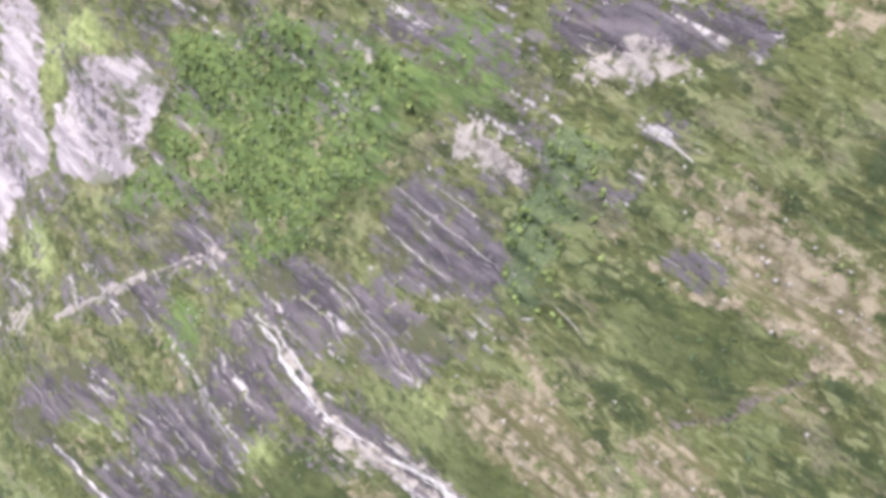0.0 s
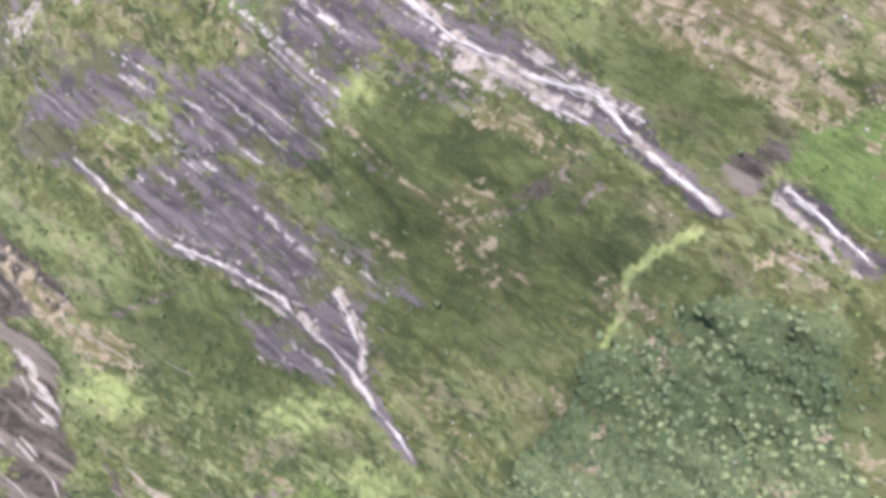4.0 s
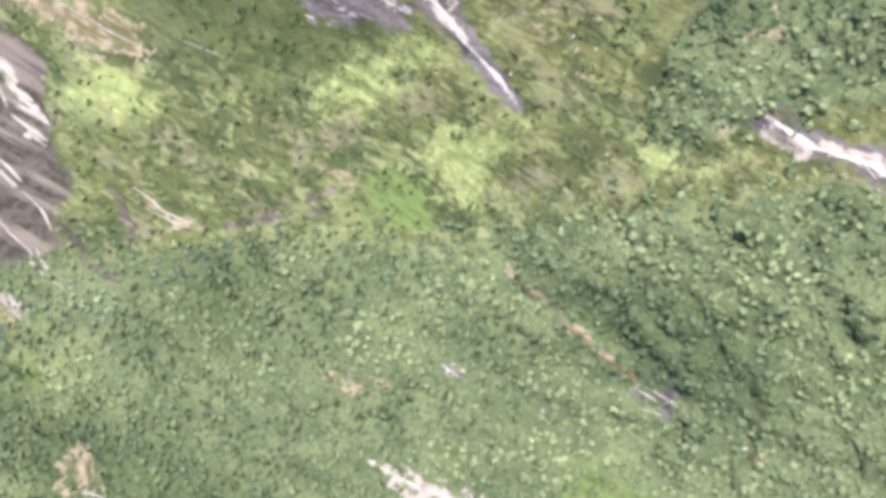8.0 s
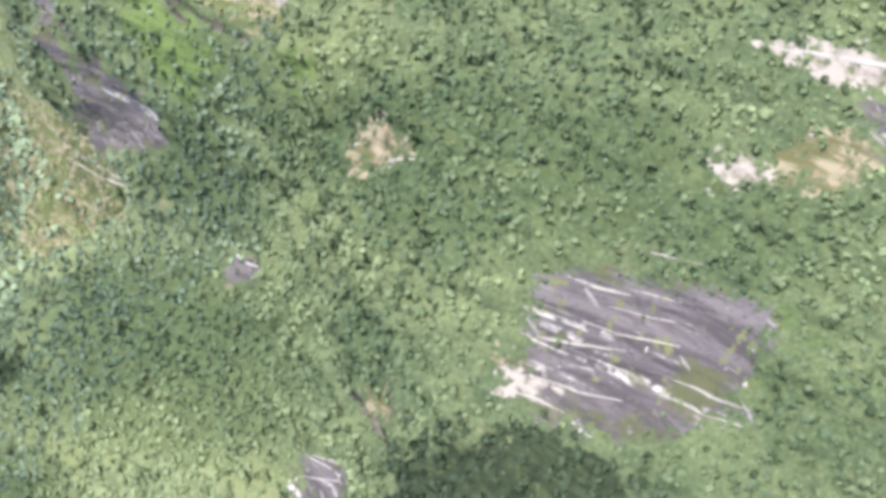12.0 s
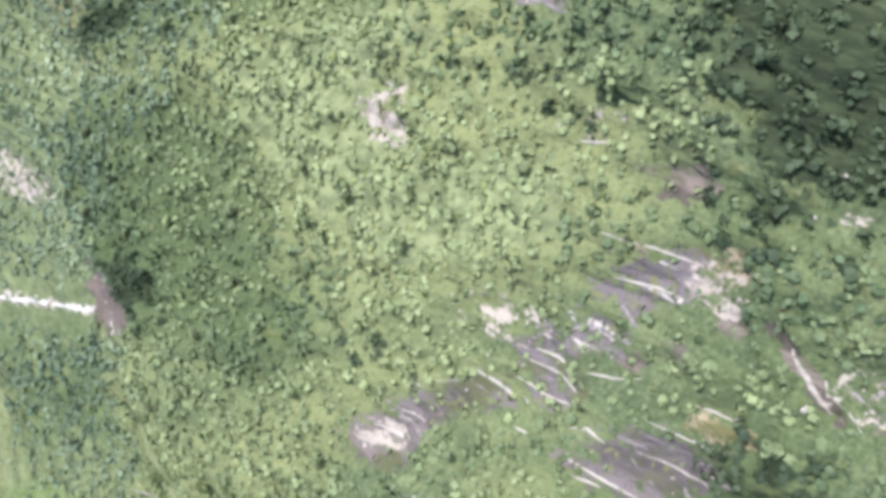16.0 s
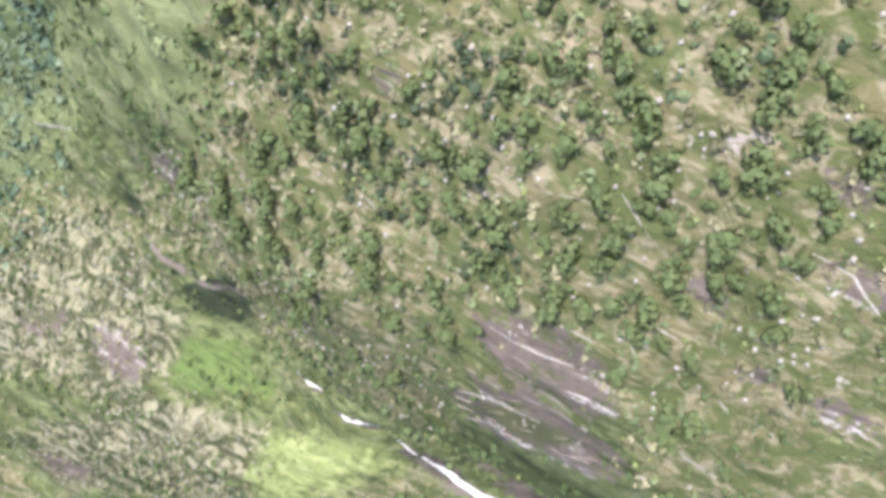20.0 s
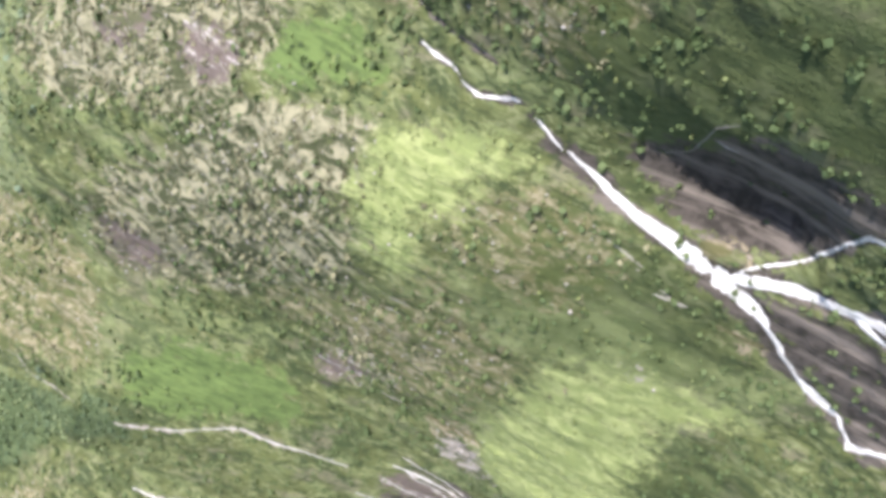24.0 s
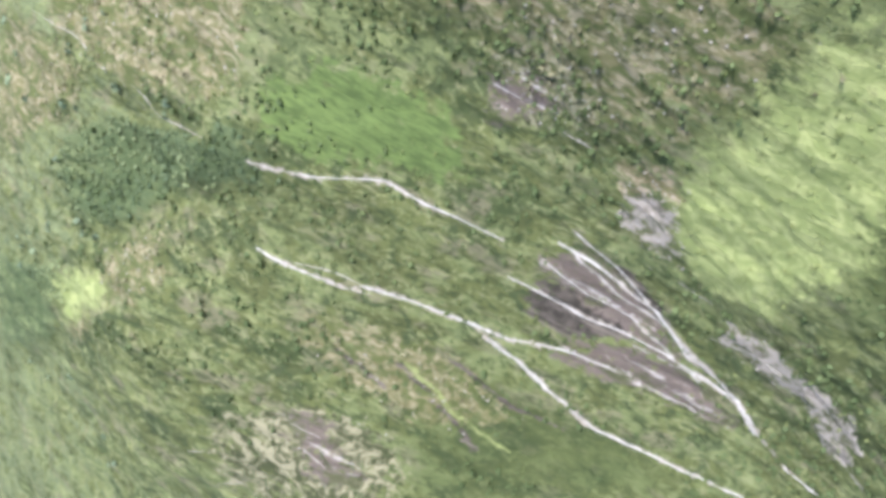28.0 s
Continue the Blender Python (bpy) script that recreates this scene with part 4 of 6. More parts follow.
stream(1.2, 1.2, (1175.9, -265.2), (1180.9, -259.1), (1188.5, -251.7), (1191.8, -246.3), (1197.7, -239.9), (1196.2, -231.2), (1196.1, -220.7), (1191.3, -203.7))
stream(1.1, 1.1, (1141.9, -309.9), (1136, -300.7), (1124.3, -292), (1126.1, -283.5), (1125.6, -276.7), (1126.2, -270.6))
stream(1.1, 1.1, (1141.9, -267.5), (1142.7, -261.5), (1145.2, -253.2), (1142.6, -245.4), (1142.2, -235.2), (1147.3, -218.6))
stream(1.2, 1.2, (1115.6, -261.6), (1117, -253.6), (1122, -245.8), (1125.1, -238.3), (1137.1, -230.8), (1144.6, -219.2), (1156.6, -209.6), (1164, -196), (1163.6, -184.6))
stream(0.8, 0.8, (1126.9, -263.5), (1134.1, -255.5), (1133.7, -245.4), (1137.7, -238.8), (1147.4, -226.6))
stream(0.8, 0.8, (1115.7, -259.4), (1126.2, -249.3), (1128.9, -236.4))
stream(0.8, 0.8, (1106.5, -258.3), (1114, -248.5), (1123, -241.7))
stream(1.6, 1.6, (1124.2, -240.1), (1132.8, -232.2), (1143.7, -221.1), (1153.6, -209.8))
ledge(0.6, (1163.9, -233.8), (1163.6, -220.4))
region("pale", (1112.1, -220.6), (1106, -208.9), (1111.6, -199), (1111.4, -182.9), (1120.9, -189.3), (1122.3, -204.2), (1120.4, -218.5))
region("pale", (1126.3, -191.8), (1108.1, -177.4), (1134.6, -174.8), (1137, -185.1))
ledge(1, (1121.5, -224.6), (1114.8, -210), (1117.7, -199.7))
ledge(0.8, (1137.5, -177.4), (1140.9, -169.6))
ledge(0.6, (1103.5, -232.8), (1104.4, -223.3))
region("rock", (1254, -277.3), (1248.2, -269), (1266.5, -266.4), (1273.4, -272.9))
region("rock", (1273.4, -267.5), (1259.6, -262.5), (1277.1, -256.3), (1286.4, -261.7))
ledge(0.5, (1260, -275.7), (1259.2, -267.4))
ledge(0.5, (1276.7, -264.1), (1272.6, -259.2))
region("pale", (1263.6, -254.4), (1260.8, -250.2), (1267.3, -248.3))
ledge(0.8, (1270.5, -268.6), (1273.7, -262.4))
ledge(0.8, (1265.3, -263), (1266.1, -258.4))
ledge(0.7, (1324.6, -285.7), (1305.1, -275.9))
ledge(0.6, (1309.1, -292.8), (1299, -285.9))
streak("dark", 0.6, (1206.3, -273.1), (1216.2, -264.6), (1232.8, -248.4))
streak("dark", 0.6, (1211.4, -282.5), (1222.6, -270.3))
streak("dark", 0.6, (1195.6, -267.7), (1205, -253.6), (1203.7, -243.1))
streak("lime", 0.7, (1204.2, -272), (1219.5, -259.1), (1226, -244.9))
region("tan", (1312.5, -366.3), (1229.4, -316.7), (1206.4, -324.8), (1202.5, -333.6), (1234, -347.8), (1308.3, -370.1))
region("tan", (1176.8, -479.8), (1167.8, -430.3), (1161.7, -395.9), (1196.3, -406.5), (1257.6, -452.8))
# seen from 380 m along
region("rock", (499.7, -466), (450.5, -318.2), (454.7, -306.8), (469.2, -305.1), (475.9, -322.3), (490.4, -383.5))
ledge(0.7, (484, -393.7), (468.8, -322.5), (471, -307.3))
ledge(0.6, (458.8, -326.1), (460.8, -306.7))
region("tan", (460, -303.4), (457.2, -292.4), (462, -273.4), (466.2, -260.3), (474.9, -267.3), (468.3, -287.2))
region("lush", (479.5, -298.6), (472.6, -294.2), (479.2, -279.9), (485.5, -273.7), (503.4, -274.4), (504, -283.6), (490.2, -293.1))
region("meadow_haze", (580.6, -446.7), (552.2, -342.1), (540.7, -294.3), (567.4, -303.2), (591.4, -317.1), (601.1, -326.9))
ledge(0.9, (554.6, -346.3), (552.4, -326.4), (544.2, -295.6))
streak("pale", 3.5, (455.6, -318.1), (457.5, -300.8), (459.8, -290.3), (462, -273.4), (462.4, -263.8))
streak("rock", 4, (490.9, -318.6), (508.8, -316.3), (524.7, -315.7))
streak("dark", 1.8, (492.4, -314.6), (505.5, -310.4), (521.8, -310.5))
streak("dark", 1.2, (467.6, -294.1), (476.4, -282.7), (478.2, -268.2))
streak("dark", 1, (442.4, -307.2), (447.4, -291.8), (452.1, -279.4))
streak("dark", 1.2, (436.2, -293.5), (440.2, -284.5), (440.1, -279))
streak("dark", 1, (434, -299.7), (438.6, -288.2))
streak("dark", 0.9, (433.6, -284.8), (438.6, -267.6), (440.1, -249.7))
streak("dark", 0.9, (417.3, -284.2), (428.8, -268.9))
streak("dark", 1, (469.3, -298.2), (481.1, -282))
ledge(0.8, (439.8, -298.5), (445, -281.9), (448.1, -261.2))
ledge(0.7, (431.7, -292.5), (437.3, -279.9))
ledge(0.8, (417.5, -279.7), (417.7, -268), (409.8, -264.2))
region("rock", (531.4, -324.8), (519.2, -298), (527.6, -294.7), (542.7, -323.4))
region("rock", (555.1, -264.9), (545, -256.4), (545.1, -246.8), (554.4, -256.5))
region("gold", (529, -243.2), (513.6, -220.6), (502.1, -186.9), (516.3, -206.6), (528.7, -233.3))
region("gold", (497.2, -172), (490, -169.6), (494.3, -160.4), (500.6, -165.9))
region("gold", (512.2, -174.6), (506.6, -171.5), (511.5, -162.8), (517.1, -165.9))
region("earth", (491.9, -232), (480.4, -215.8), (488.1, -208.2), (498, -219.2))
ledge(0.8, (489.2, -211.2), (484.1, -201.1))
region("earth", (420, -195.7), (411.9, -186.3), (416.9, -184.3), (423.4, -190.4))
region("rock", (402, -179.9), (395.9, -175.2), (398.8, -171.8), (402.6, -177))
region("lush", (479.8, -259.2), (470.1, -253.3), (472.9, -245.2), (485.5, -246.9))
region("rock", (435.4, -146.7), (427.6, -138.6), (437.9, -131.5), (444.9, -138.6), (444.7, -146.1))
region("pale", (428.4, -156.1), (425.6, -149.2), (418.2, -134.6), (422.9, -132.7), (430.4, -145.1), (433.2, -151.8))
# seen from 272 m along
ledge(1.2, (403.4, -314.7), (404.1, -307.2))
ledge(1.2, (407.8, -310.9), (407.3, -299.4))
ledge(1.1, (411.7, -309.1), (412.8, -299.3))
region("earth", (371.3, -310.1), (366.1, -301.1), (371, -294.3), (379.5, -299.4))
region("lime", (356.1, -259.3), (335.5, -250.3), (318.7, -237.6), (320, -234.2), (345.8, -247.8), (357, -252.9))
ledge(0.8, (367.5, -316), (369.1, -303.8), (368.9, -292.3))
ledge(0.8, (359.5, -287.7), (357.4, -278))
streak("earth", 0.9, (363.6, -183.3), (365.2, -165.3), (368.2, -147.2))
region("rock", (401.9, -180.6), (394.5, -176.2), (398.5, -172.7), (403.6, -177.7))
region("rock", (395.6, -159.7), (385, -152.3), (392.1, -153.6))
streak("earth", 1, (372.5, -245.4), (371.2, -235.6))
# seen from 546 m along
region("pale", (611.2, -201.8), (607, -192.4), (614.5, -189.8), (619.7, -194.3), (617.6, -202.6))
region("rock", (598.4, -156.7), (593.8, -147.6), (599.4, -151))
ledge(0.9, (601.4, -156.1), (599.4, -151))
region("dark", (601.2, -142.1), (592.3, -129.8), (601.4, -129.1), (605.9, -136.7))
region("dark_shaded", (594.7, -173.5), (591.1, -162.8), (596.9, -164), (597.8, -171.3))
region("dark_shaded", (665, -174.2), (660.9, -169), (666.2, -166.9), (668.5, -170.8))
region("dark_shaded", (625, -312.7), (618.8, -291.9), (623.9, -286.7), (631.7, -315.9))
region("rock", (576.3, -184.7), (570.6, -167.5), (577.6, -167.2), (581.1, -177.3))
ledge(1, (568.3, -188.1), (566.2, -174.6))
ledge(0.8, (571.9, -183.2), (569.6, -166.1))
region("pale", (645.3, -161.2), (635.6, -151.9), (640.3, -152.1), (647.2, -159.4))
region("pale", (594.3, -114.1), (592.8, -111.9), (596.4, -112))
region("dark", (594.4, -110.9), (587.6, -103.9), (593.6, -100.9), (597.3, -108))
streak("dark", 1.5, (619.2, -114.2), (624.8, -109.4), (631.1, -103.8))
ledge(0.8, (621.7, -112.3), (630.5, -104.8))
region("rock", (626.5, -105), (621, -101.6), (618.4, -93.8), (624.4, -91.3), (630.9, -98.6))
region("pale", (624.6, -104.3), (619.4, -99.5), (619.6, -93.6), (623.3, -91.8), (628.1, -98.8))
region("gold", (609.7, -242), (596.7, -199.2), (591, -180.9), (591.6, -153.3), (608.2, -140.5), (629.4, -147.2), (653.9, -173.1), (668.9, -204.2), (644.2, -230))
# seen from 448 m along
region("cool", (487.3, -273.7), (464.6, -218.4), (450.7, -168.3), (476.5, -148.8), (489.2, -167.9), (505.6, -178.2), (507.6, -242.4))
region("cool", (464, -159.8), (458.1, -139.8), (473.8, -126.9), (478.9, -134.7), (476.9, -145))
region("cool", (514.5, -286), (513, -270.1), (522.8, -254.6), (542.4, -266), (540.3, -286.9))
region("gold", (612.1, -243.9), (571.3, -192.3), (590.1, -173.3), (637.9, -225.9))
region("cool", (509.6, -125), (505.1, -119.5), (514.8, -113.6), (517, -119.3))
region("gold", (515.1, -245), (501.1, -205.6), (509.7, -170.8), (511.7, -178.3), (515.6, -212.5))
region("tan", (577.1, -525.7), (534, -336.9), (546.5, -302.5), (578.8, -328.5), (605.8, -348.7), (721.7, -581.5))
# seen from 327 m along
region("cool", (357.1, -175.4), (330.7, -125.9), (360.7, -111.9), (357.8, -132.8), (362.6, -158.5))
region("cool", (424.5, -262.4), (395.7, -228), (431.8, -209.5), (441.3, -235.9))
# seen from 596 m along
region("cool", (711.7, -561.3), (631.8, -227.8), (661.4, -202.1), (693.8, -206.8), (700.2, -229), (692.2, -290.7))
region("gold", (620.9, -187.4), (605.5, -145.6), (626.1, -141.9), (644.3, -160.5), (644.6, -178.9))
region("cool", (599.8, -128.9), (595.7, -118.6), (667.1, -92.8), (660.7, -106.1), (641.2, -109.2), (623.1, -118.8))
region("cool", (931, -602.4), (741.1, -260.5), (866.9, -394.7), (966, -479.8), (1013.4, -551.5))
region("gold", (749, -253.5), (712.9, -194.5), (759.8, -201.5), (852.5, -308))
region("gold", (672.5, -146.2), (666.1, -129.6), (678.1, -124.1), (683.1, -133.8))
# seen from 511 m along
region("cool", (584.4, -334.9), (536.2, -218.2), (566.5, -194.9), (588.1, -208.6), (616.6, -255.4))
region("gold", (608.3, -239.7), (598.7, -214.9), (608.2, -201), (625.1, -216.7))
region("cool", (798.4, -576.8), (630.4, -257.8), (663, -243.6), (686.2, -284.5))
# seen from 663 m along
region("cool", (703.4, -128.2), (697.3, -113), (708.5, -109.3), (716.9, -123.3))
region("dark_shaded", (746.9, -151.4), (740.4, -141.5), (750.6, -139.6), (756.3, -147.7))
region("dark_shaded", (766, -168.4), (766.3, -159.5), (780.6, -160.6), (779.8, -168.8))
region("dark_shaded", (760.8, -180.1), (760.5, -174.7), (771.2, -175.9), (776.8, -184.1))
region("dark_shaded", (748.9, -183.5), (745.9, -175.8), (755.2, -178.6), (756.3, -182.9))
region("dark_shaded", (775.9, -141.5), (772.9, -133.9), (784.9, -129.6), (788, -135.1))
region("dark_shaded", (887, -267.8), (821.1, -194.3), (894.5, -251.9), (905.3, -264.6))
region("cool", (682.3, -122), (680.3, -100.8), (704.4, -92.5), (710.9, -102.2), (697.3, -113))
region("tan", (908.3, -368.3), (878.5, -301.5), (897.5, -280.9), (937.5, -283), (977.6, -327.5), (947.2, -366.5))



def soften(a, cells):
    """Spreads the edge of a cover over a few metres."""
    for axis in (0, 1, 0, 1):
        pad = [(cells + 1, cells) if k == axis else (0, 0) for k in (0, 1)]
        c = np.cumsum(np.pad(a, pad, mode="edge"), axis=axis, dtype=np.float64)
        hi, lo = (c[2 * cells + 1 :], c[: -2 * cells - 1]) if axis == 0 else (c[:, 2 * cells + 1 :], c[:, : -2 * cells - 1])
        a = ((hi - lo) / (2 * cells + 1)).astype(np.float32)
    return a


# broken rock on the first slopes, loose patches elsewhere
crag = np.clip((330 - S) / 60, 0, 1) * np.clip((-Y - 190) / 40, 0, 1)
COVER["rock"] = np.maximum(COVER["rock"], crag * np.clip((fbm(S / 14, Y / 26, 4, 101) - 0.47) * 7, 0, 0.45))
COVER["earth"] = np.maximum(COVER["earth"], np.clip((fbm(S / 12, Y / 18, 4, 111) - 0.58) * 7, 0, 0.4) * np.clip((330 - S) / 50, 0, 1))
# high far slopes get pale cover that paints in distance haze
COVER["meadow_haze"] = np.maximum(COVER["meadow_haze"], 0.4 * np.clip((-Y - 330) / 60, 0, 1) * np.clip((S - 380) / 60, 0, 1) * (0.5 + fbm(S / 40, Y / 40, 3, 121)))
for kind in KINDS:
    COVER[kind] = soften(COVER[kind], 3 if kind in ("lime", "lush", "scrub", "tan", "meadow_haze") else 4 if kind in ("gold", "cool") else 3 if kind == "dark_shaded" else 2 if kind in ("rock", "pale", "earth", "forest") else 1)
SCREE = COVER["pale"].copy()
CLEARED = np.clip(COVER["cliff"] + COVER["rock"] + COVER["pale"] + COVER["earth"] + 0.8 * COVER["dark"], 0, 1)
for band in BANDS:
    lay_band(*band)
# the forest belt and the far slopes
BELT = np.clip((S - 306 - np.clip(-158 - Y, -70, 130)) / 30, 0, 1) * np.clip((762 - S + 110 * (fbm(S / 25, Y / 25, 3, 401) - 0.5)) / 50, 0, 1) * np.clip((-70 - Y) / 20, 0, 1)
COVER["forest"] = np.maximum(COVER["forest"], 0.75 * BELT * np.clip((Y + 345) / 15, 0, 1))
COVER["forest"] = np.maximum(COVER["forest"], 0.75 * np.clip((-330 - Y) / 40, 0, 1) * np.clip((S - 560) / 60, 0, 1) * np.clip((1000 - S) / 60, 0, 1))
OPEN = 1 - np.clip(COVER["cliff"] + COVER["rock"] + COVER["pale"] + COVER["earth"] + 0.8 * COVER["dark"], 0, 1)

# ---- relief ----
rib = np.abs(2 * fbm(S / 5 + 3 * fbm(S / 30, Y / 30, 2, 3), Y / 45, 4, 11) - 1)
bench = fbm(S / 26, Y / 9, 3, 23)
Z = section_height(S, Y)
for cs, cy, rs, ry, h in SWELLS:
    Z += h * np.exp(-(((S - cs) / rs) ** 2) - ((Y - cy) / ry) ** 2)
near = np.clip(1 - (np.abs(S - 680) - 800) / 300, 0, 1) * np.clip(1 - (np.abs(Y + 250) - 350) / 200, 0, 1)
Z += near * ((fbm(S / 45, Y / 45, 4, 2) - 0.5) * (7 + 14 * np.clip((-Y - 260) / 60, 0, 1)) + (fbm(S / 8, Y / 8, 3, 8) - 0.5) * (4.0 + 2.5 * np.clip((S - 850) / 60, 0, 1)) + (fbm(S / 3.4, Y / 3.4, 2, 18) - 0.5) * (1.3 + 1.2 * np.clip((S - 850) / 60, 0, 1)))
Z += near * COVER["rock"] * ((rib - 0.35) * 3.2 + (bench - 0.5) * 4)
Z += near * COVER["pale"] * ((fbm(S / 3, Y / 5, 3, 31) - 0.5) * 2.2 + 0.4)
Z += near * (COVER["earth"] * (rib - 0.4) * 1.6 - COVER["dark"] * 2.5 + COVER["scrub"] * (fbm(S / 4, Y / 4, 3, 61) - 0.5) * 3)
Z += (1 - near) * (fbm(S / 300, Y / 300, 5, 90) - 0.5) * 260 * np.clip((np.hypot(S - 680, Y + 200) - 900) / 900, 0, 1)
# the lumpy roof of the woods: crowns of two sizes, swelling and thinning
CANOPY = np.clip(np.maximum(COVER["forest"], COVER["dark_shaded"] * (S < 790)) * 1.3, 0, 1) * (1 - soften(CLEARED, 3)) * np.clip(1 - COVER["lime"] - COVER["tan"] * 1.4, 0, 1)
wobble = (fbm(S / 5, Y / 5, 3, 301) - 0.5) * 3.2
big, own = domes((S + wobble) / 6.4, (Y - wobble) / 6.4, 310)
small, _ = domes((S - wobble) / 3.7, (Y + wobble) / 3.7, 320)
Z += near * CANOPY * (big * (3.0 + 5.4 * own) + small * 2.8 + (fbm(S / 25, Y / 25, 3, 330) - 0.5) * 4)
DZ_S, DZ_Y = np.gradient(Z, GRID_S, GRID_Y)


def sample(grid, x, y):
    """The value of a grid of the ground at plan places (arrays)."""
    x, y = np.asarray(x, float), np.asarray(y, float)
    i = np.clip(np.searchsorted(GRID_S, x) - 1, 0, len(GRID_S) - 2)
    j = np.clip(np.searchsorted(GRID_Y, y) - 1, 0, len(GRID_Y) - 2)
    u = (x - GRID_S[i]) / (GRID_S[i + 1] - GRID_S[i])
    v = (y - GRID_Y[j]) / (GRID_Y[j + 1] - GRID_Y[j])
    return (grid[i, j] * (1 - u) + grid[i + 1, j] * u) * (1 - v) + (grid[i, j + 1] * (1 - u) + grid[i + 1, j + 1] * u) * v


def resting(x, y, lift=0.0, scale=1.0, turn=0.0, lean=1.0):
    """The pose of a thing on the slope; lean 1 lies along it, 0 stands upright. Its y axis points downhill."""
    z = float(sample(Z, x, y))
    n = Vector((-float(sample(DZ_S, x, y)) * lean, -float(sample(DZ_Y, x, y)) * lean, 1)).normalized()
    fall = Vector((math.sin(turn), math.cos(turn), 0))
    fall = (fall - n * fall.dot(n)).normalized()
    side = fall.cross(n)
    m = Matrix((side, fall, n)).transposed().to_4x4()
    return Matrix.Translation(Vector((x, y, z)) + n * lift) @ m @ Matrix.Diagonal((scale, scale, scale, 1))


# ---- materials ----
class Nodes:
    """Short hand for a node tree."""

    def __init__(self, name, rough=0.85):
        self.m = bpy.data.materials.new(name)
        self.m.use_nodes = True
        self.t = self.m.node_tree
        self.out = self.t.nodes["Principled BSDF"]
        self.out.inputs["Roughness"].default_value = rough
        self.out.inputs["Specular IOR Level"].default_value = 0.25
        self.place = self.t.nodes.new("ShaderNodeNewGeometry").outputs["Position"]

    def put(self, value, socket):
        if hasattr(value, "is_output"):
            self.t.links.new(value, socket)
        elif isinstance(value, tuple) and len(value) == 3:
            socket.default_value = (*value, 1)
        else:
            socket.default_value = value

    def noise(self, scale, stretch=(1, 1, 1), detail=5, rough=0.6, bend=0.0, place=None):
        v = self.t.nodes.new("ShaderNodeMapping")
        v.inputs["Scale"].default_value = [scale * k for k in stretch]
        self.t.links.new(place or self.place, v.inputs["Vector"])
        n = self.t.nodes.new("ShaderNodeTexNoise")
        n.inputs["Scale"].default_value, n.inputs["Detail"].default_value, n.inputs["Roughness"].default_value = 1, detail, rough
        n.inputs["Distortion"].default_value = bend
        self.t.links.new(v.outputs[0], n.inputs["Vector"])
        return n.outputs[0]

    def step(self, value, lo, hi):
        n = self.t.nodes.new("ShaderNodeMapRange")
        n.interpolation_type = "SMOOTHSTEP"
        self.put(value, n.inputs["Value"])
        n.inputs["From Min"].default_value, n.inputs["From Max"].default_value = lo, hi
        return n.outputs[0]

    def math(self, op, a, b):
        n = self.t.nodes.new("ShaderNodeMath")
        n.operation = op
        self.put(a, n.inputs[0]), self.put(b, n.inputs[1])
        return n.outputs[0]

    def mix(self, amount, a, b):
        n = self.t.nodes.new("ShaderNodeMix")
        n.data_type = "RGBA"
        self.put(amount, n.inputs[0]), self.put(a, n.inputs[6]), self.put(b, n.inputs[7])
        return n.outputs[2]

    def tinted(self, amount, a, tint):
        n = self.t.nodes.new("ShaderNodeMix")
        n.data_type, n.blend_type = "RGBA", "MULTIPLY"
        self.put(amount, n.inputs[0]), self.put(a, n.inputs[6]), self.put(tint, n.inputs[7])
        return n.outputs[2]

    def attribute(self, name):
        n = self.t.nodes.new("ShaderNodeAttribute")
        n.attribute_name = name
        return n.outputs["Fac"]

    def finish(self, color, bump=None, strength=0.5, distance=0.4):
        self.put(color, self.out.inputs["Base Color"])
        if bump is not None:
            b = self.t.nodes.new("ShaderNodeBump")
            b.inputs["Strength"].default_value, b.inputs["Distance"].default_value = strength, distance
            self.t.links.new(bump, b.inputs["Height"])
            self.t.links.new(b.outputs[0], self.out.inputs["Normal"])
        return self.m


